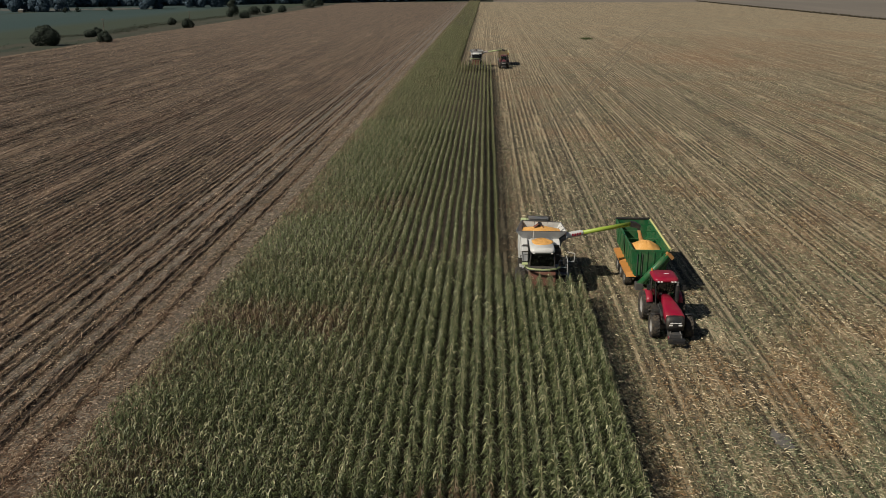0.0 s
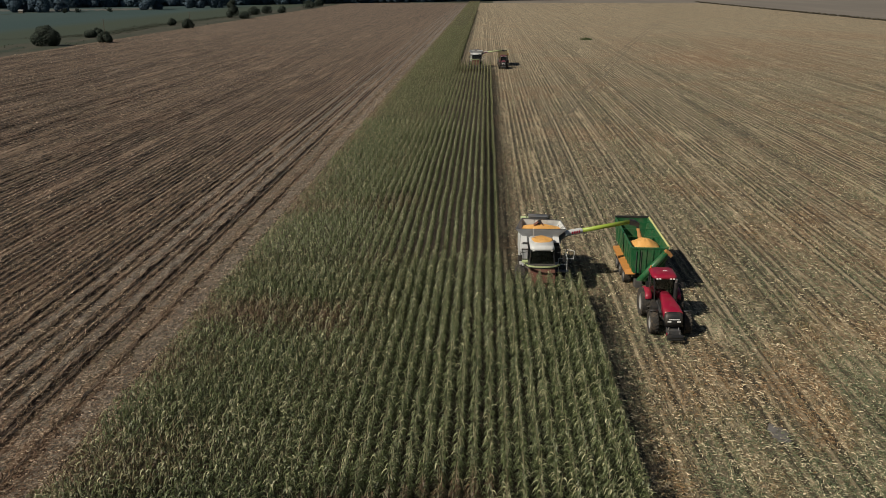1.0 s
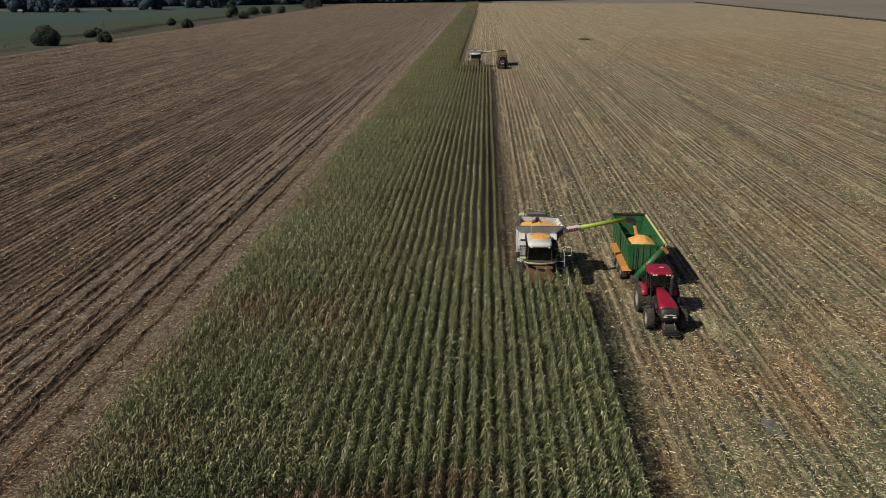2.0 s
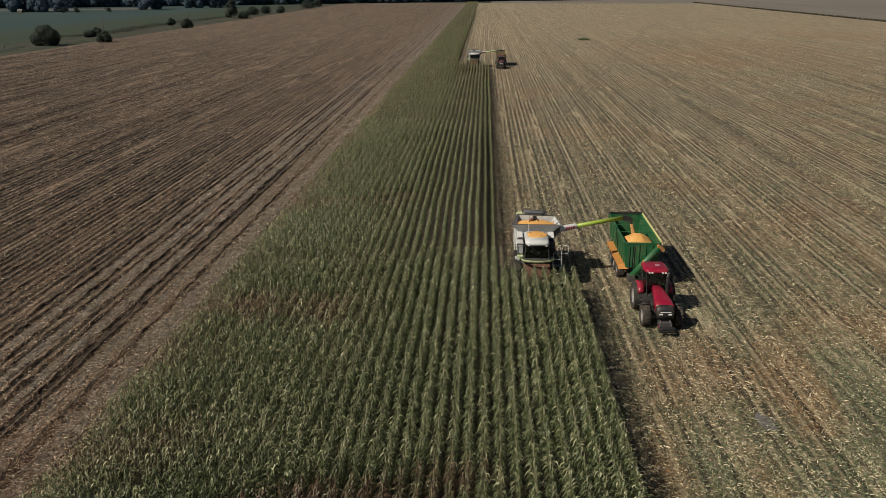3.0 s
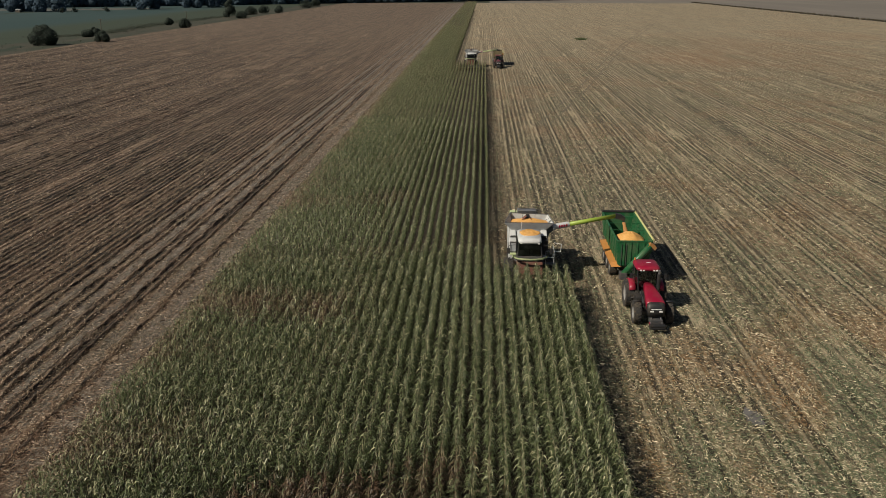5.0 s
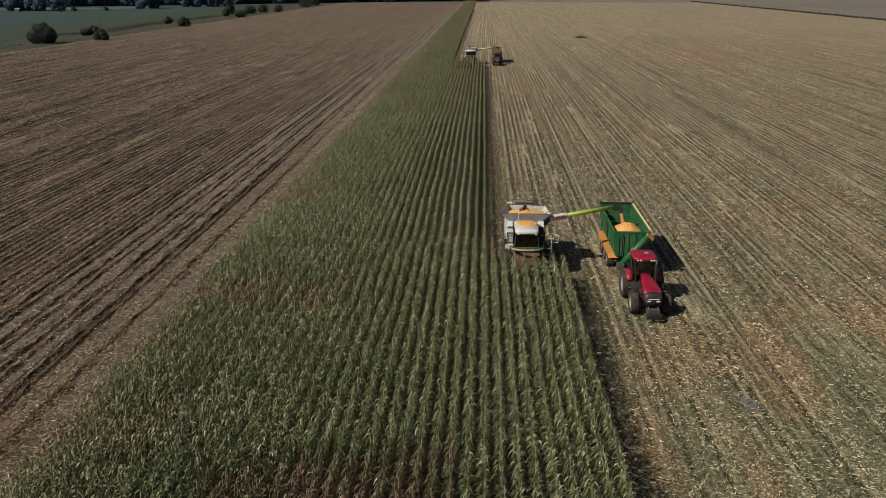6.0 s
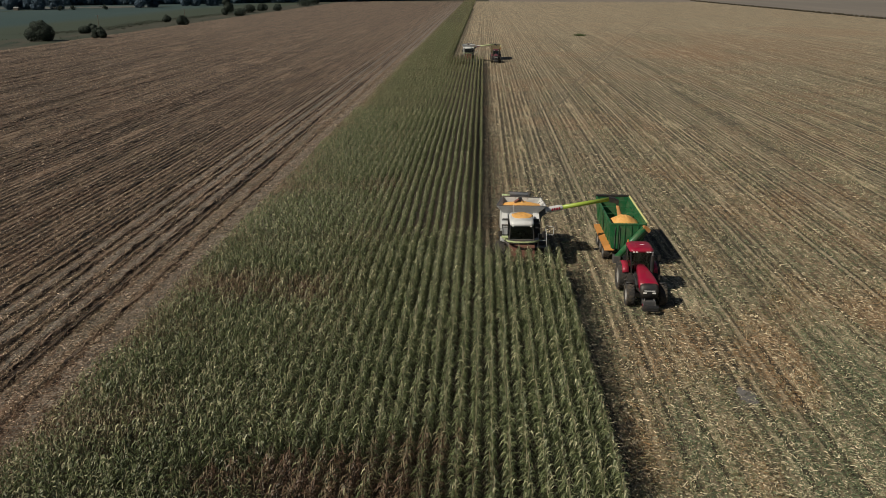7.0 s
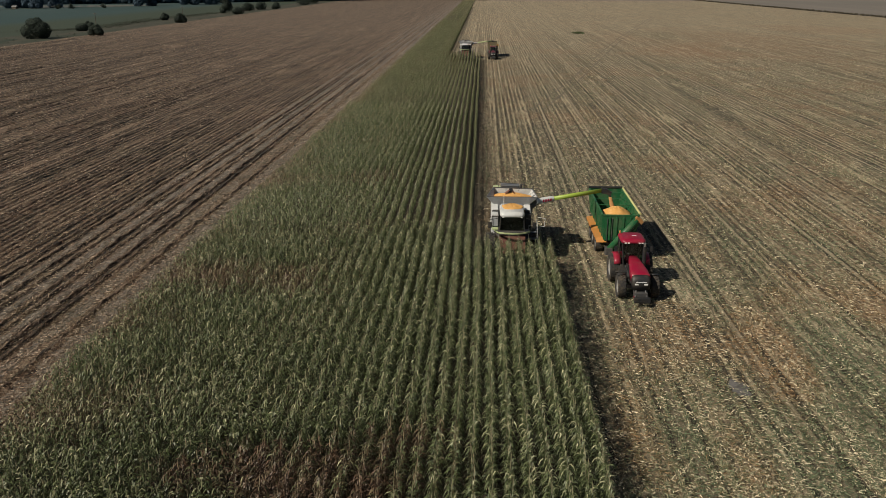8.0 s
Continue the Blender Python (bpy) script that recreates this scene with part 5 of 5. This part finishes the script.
m_bank = leafy("bank_grass", (0.040, 0.052, 0.028), (0.056, 0.056, 0.032), (0.07, 0.078, 0.045), 0.1, 0.9)
m_weed = leafy("weed_foliage", (0.085, 0.125, 0.045), (0.12, 0.13, 0.06), (0.17, 0.20, 0.09), 0.15, 0.8)
SHRUBS = [
    (-160.1, 304.0, 6.6, 4.6, 0.18, "broad dark green hedge shrub at the field edge"), (-166.1, 352.0, 2.6, 2.6, 0.15, "low green shrub on the verge"),
    (-166.9, 361.0, 3.2, 2.4, 0.15, "low green shrub on the verge"), (-146.5, 322.1, 3.8, 3.0, 0.15, "small round shrub at the stubble edge"),
    (-149.5, 425.0, 4.4, 2.8, 0.15, "small round shrub at the stubble edge"), (-167.5, 452.1, 3.6, 2.2, 0.2, "small round shrub at the stubble edge"),
    (-152.7, 540.0, 4.0, 4.4, 0.15, "low green shrub on the verge"), (-161.5, 595.0, 5.0, 5.0, 0.15, "low green shrub on the verge"),
    (-160.6, 628.0, 5.0, 4.5, 0.15, "low green shrub on the verge"), (-152.0, 640.0, 4.6, 4.0, 0.15, "pale green shrub on the verge"),
    (-155.2, 751.0, 6.0, 6.0, 0.15, "low green shrub on the verge"), (-156.8, 803.0, 6.0, 5.0, 0.15, "low green shrub on the verge"),
]
for i, (x, y, h, r, low, label) in enumerate(SHRUBS):
    build_tree("shrub", x, y, h, r, low, 60 + i, label, "shrub", 7000 if i == 0 else 2400, 0.28)
build_tree("tree", -166.0, 557.0, 11.0, 4.4, 0.12, 90, "single dark green tree on the field edge", "tree", 7000, 0.24)


def build_pole(x, y):
    top = new("utility_pole")
    part("post", tube((0, 0, 0), (0, 0, 6.2), 0.16, 0.11, 10), m_wood, top)
    part("crossarm", box(-0.9, 0.9, -0.07, 0.07, 5.7, 5.85, 0.01), m_wood, top)
    for s in (-0.7, 0, 0.7):
        part("insulator", tube((s, 0, 5.85), (s, 0, 6.05), 0.05, 0.04, 8), m_rim, top)
    top.matrix_basis = pose(x, y, 0)
    return tagged(top, "weathered wooden utility pole on the grassy verge", "utility pole", "utility poles")


build_pole(-174.3, 384.1)
build_pole(-169.2, 484.5)

# the wood that closes the plain
wv, wtone, wdry = [], [], []
wr = np.random.default_rng(17)
line = [(-480, 715), (-400, 748), (-330, 792), (-262, 835), (-150, 930), (60, 1080), (140, 1120)]
near_line = [(-362, 646), (-339, 646), (-347, 652), (-355, 656), (-331, 660), (-282, 707), (-277, 714), (-260, 755), (-252, 760), (-243, 766), (-236, 775)]
n_wood = 0
for (xa, ya), (xb, yb) in zip(line, line[1:]):
    steps = int(math.hypot(xb - xa, yb - ya) / 7)
    for k in range(steps):
        for depth in range(3):
            f = (k + wr.uniform(-0.4, 0.4)) / steps
            x, y = xa + (xb - xa) * f, ya + (yb - ya) * f
            x, y = x - wr.uniform(-3, 5) - depth * 4, y + depth * 9 + wr.uniform(-4, 8)
            h = wr.uniform(13, 24) + depth * 2
            lobes = crown_lobes(h, h * 0.36, 0.04, n_wood) + [(wr.uniform(-4, 4), -2.0, 2.2 + 1.6 * q, 3.4) for q in range(3)]
            v, t, d = foliage(lobes, 450, 1.75, n_wood, True)
            wv.append(v + np.array([x, y, 0]))
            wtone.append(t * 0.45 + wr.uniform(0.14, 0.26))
            wdry.append(np.clip(d + wr.uniform(-0.3, 0.3), 0, 1))
            n_wood += 1
for x, y in near_line:
    h = wr.uniform(15, 21)
    v, t, d = foliage(crown_lobes(h, h * 0.34, 0.03, n_wood), 950, 1.1, n_wood, True)
    wv.append(v + np.array([x, y, 0]))
    wtone.append(t * 0.45 + 0.18)
    wdry.append(d)
    n_wood += 1
wv = np.concatenate(wv)
wood = soup("woodland", wv.reshape(-1, 3), np.arange(len(wv) * 4).reshape(-1, 4), [m_hazy_wood], None,
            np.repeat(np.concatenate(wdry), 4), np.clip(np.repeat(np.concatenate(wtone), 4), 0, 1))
tagged(wood, "dark mixed woodland beyond the meadow", "woodland", kind="stuff")

# hedge line between the stubble and the bare land
hv, ht, hd = [], [], []
for k in range(330):
    y = 330 + k * 2.0
    h = wr.uniform(0.5, 1.0)
    v, t, d = foliage(crown_lobes(h, 1.0, 0.05, 900 + k), 40, 0.36, 900 + k)
    hv.append(v + np.array([RIGHT_END + wr.uniform(-1, 1), y, 0]))
    ht.append(t)
    hd.append(np.clip(d + 0.7, 0, 1))
hv = np.concatenate(hv)
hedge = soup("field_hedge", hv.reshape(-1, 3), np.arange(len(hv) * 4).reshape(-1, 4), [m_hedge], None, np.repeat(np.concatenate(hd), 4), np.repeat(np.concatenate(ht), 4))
tagged(hedge, "low weedy hedge line between two fields", "hedge", kind="stuff")

# rough grass and weeds on the verge
rough = Heap()
n_g = 1500
gy = 250 + 620 * u(n_g) ** 1.4
gx = VERGE - 0.5 - 27 * u(n_g) ** 1.5
lush = soft_noise(gx * 1.0, gy * 0.25, 0.35, 71) + rng.normal(0, 0.4, n_g) > 0.1
gx, gy = gx[lush], gy[lush]
n_g = len(gx)
rough.blades(np.stack([gx, gy, np.zeros(n_g)], -1), u(n_g, 0, 6.28), u(n_g, 0.3, 0.8), u(n_g, 0.16, 0.4), u(n_g, 0.5, 1.3), u(n_g, 0.2, 0.9), 2, 0,
             np.clip(rng.normal(0.45, 0.3, n_g), 0, 1), np.clip(rng.normal(0.35, 0.2, n_g), 0, 1))
bank = np.array([(-186, 345), (-171.5, 375), (-175, 420), (-179, 463), (-176, 520), (-170, 600)])
n_b = 4000
k = u(n_b, 0, len(bank) - 1)
bx = np.interp(k, np.arange(len(bank)), bank[:, 0]) + rng.normal(0, 3.4, n_b)
by = np.interp(k, np.arange(len(bank)), bank[:, 1]) + rng.normal(0, 2.0, n_b)
rough.blades(np.stack([bx, by, np.zeros(n_b)], -1), u(n_b, 0, 6.28), u(n_b, 1.0, 2.4), u(n_b, 0.8, 1.8), u(n_b, 0.08, 0.22), u(n_b, 0.08, 0.2), 2, 0,
             np.clip(rng.normal(0.3, 0.2, n_b), 0, 1), np.clip(rng.normal(0.3, 0.12, n_b), 0, 1))
tagged(rough.make("verge_weeds", [m_bank, m_foliage]), "tufts of dark grass and weeds along the field verge", "weeds", kind="stuff")


def build_hut(x, y):
    top = new("hut")
    part("wall", box(-1.7, 1.7, -1.2, 1.2, 0, 1.7, 0.02), m_wood, top)
    part("roof", prism([(-1.5, 1.6), (1.5, 1.6), (0, 2.4)], -1.9, 1.9), m_rim, top, "pale sheet roof")
    top.matrix_basis = pose(x, y, 0)
    return tagged(top, "small hut with a pale roof beside dark trees", "hut")


def build_weeds(x, y):
    top = new("weed_clump")
    h = Heap()
    n = 700
    b = np.stack([rng.normal(0, 1.0, n), rng.normal(0, 1.4, n), np.zeros(n)], -1)
    h.blades(b, u(n, 0, 6.28), u(n, 0.5, 1.1), u(n, 0.10, 0.22), u(n, 0.6, 1.4), u(n, 0.3, 1.0), 2, 0, u(n, 0, 0.8), np.clip(rng.normal(0.45, 0.2, n), 0, 1))
    leaves = h.make("leaves", [m_weed])
    leaves.parent = top
    top.matrix_basis = pose(x, y, 0)
    return tagged(top, "low clump of green weeds standing in the stubble", "weeds")


build_weeds(40.1, 347.0)
build_hut(-349.5, 634.0)
for x, y in ((-313.3, 629.5), (-309.4, 641.1), (-291.0, 655.0)):
    build_tree("bush", x, y, 3.4, 2.4, 0.12, int(200 - x), "small dark bush in the open meadow", "bush", 400, 0.3)
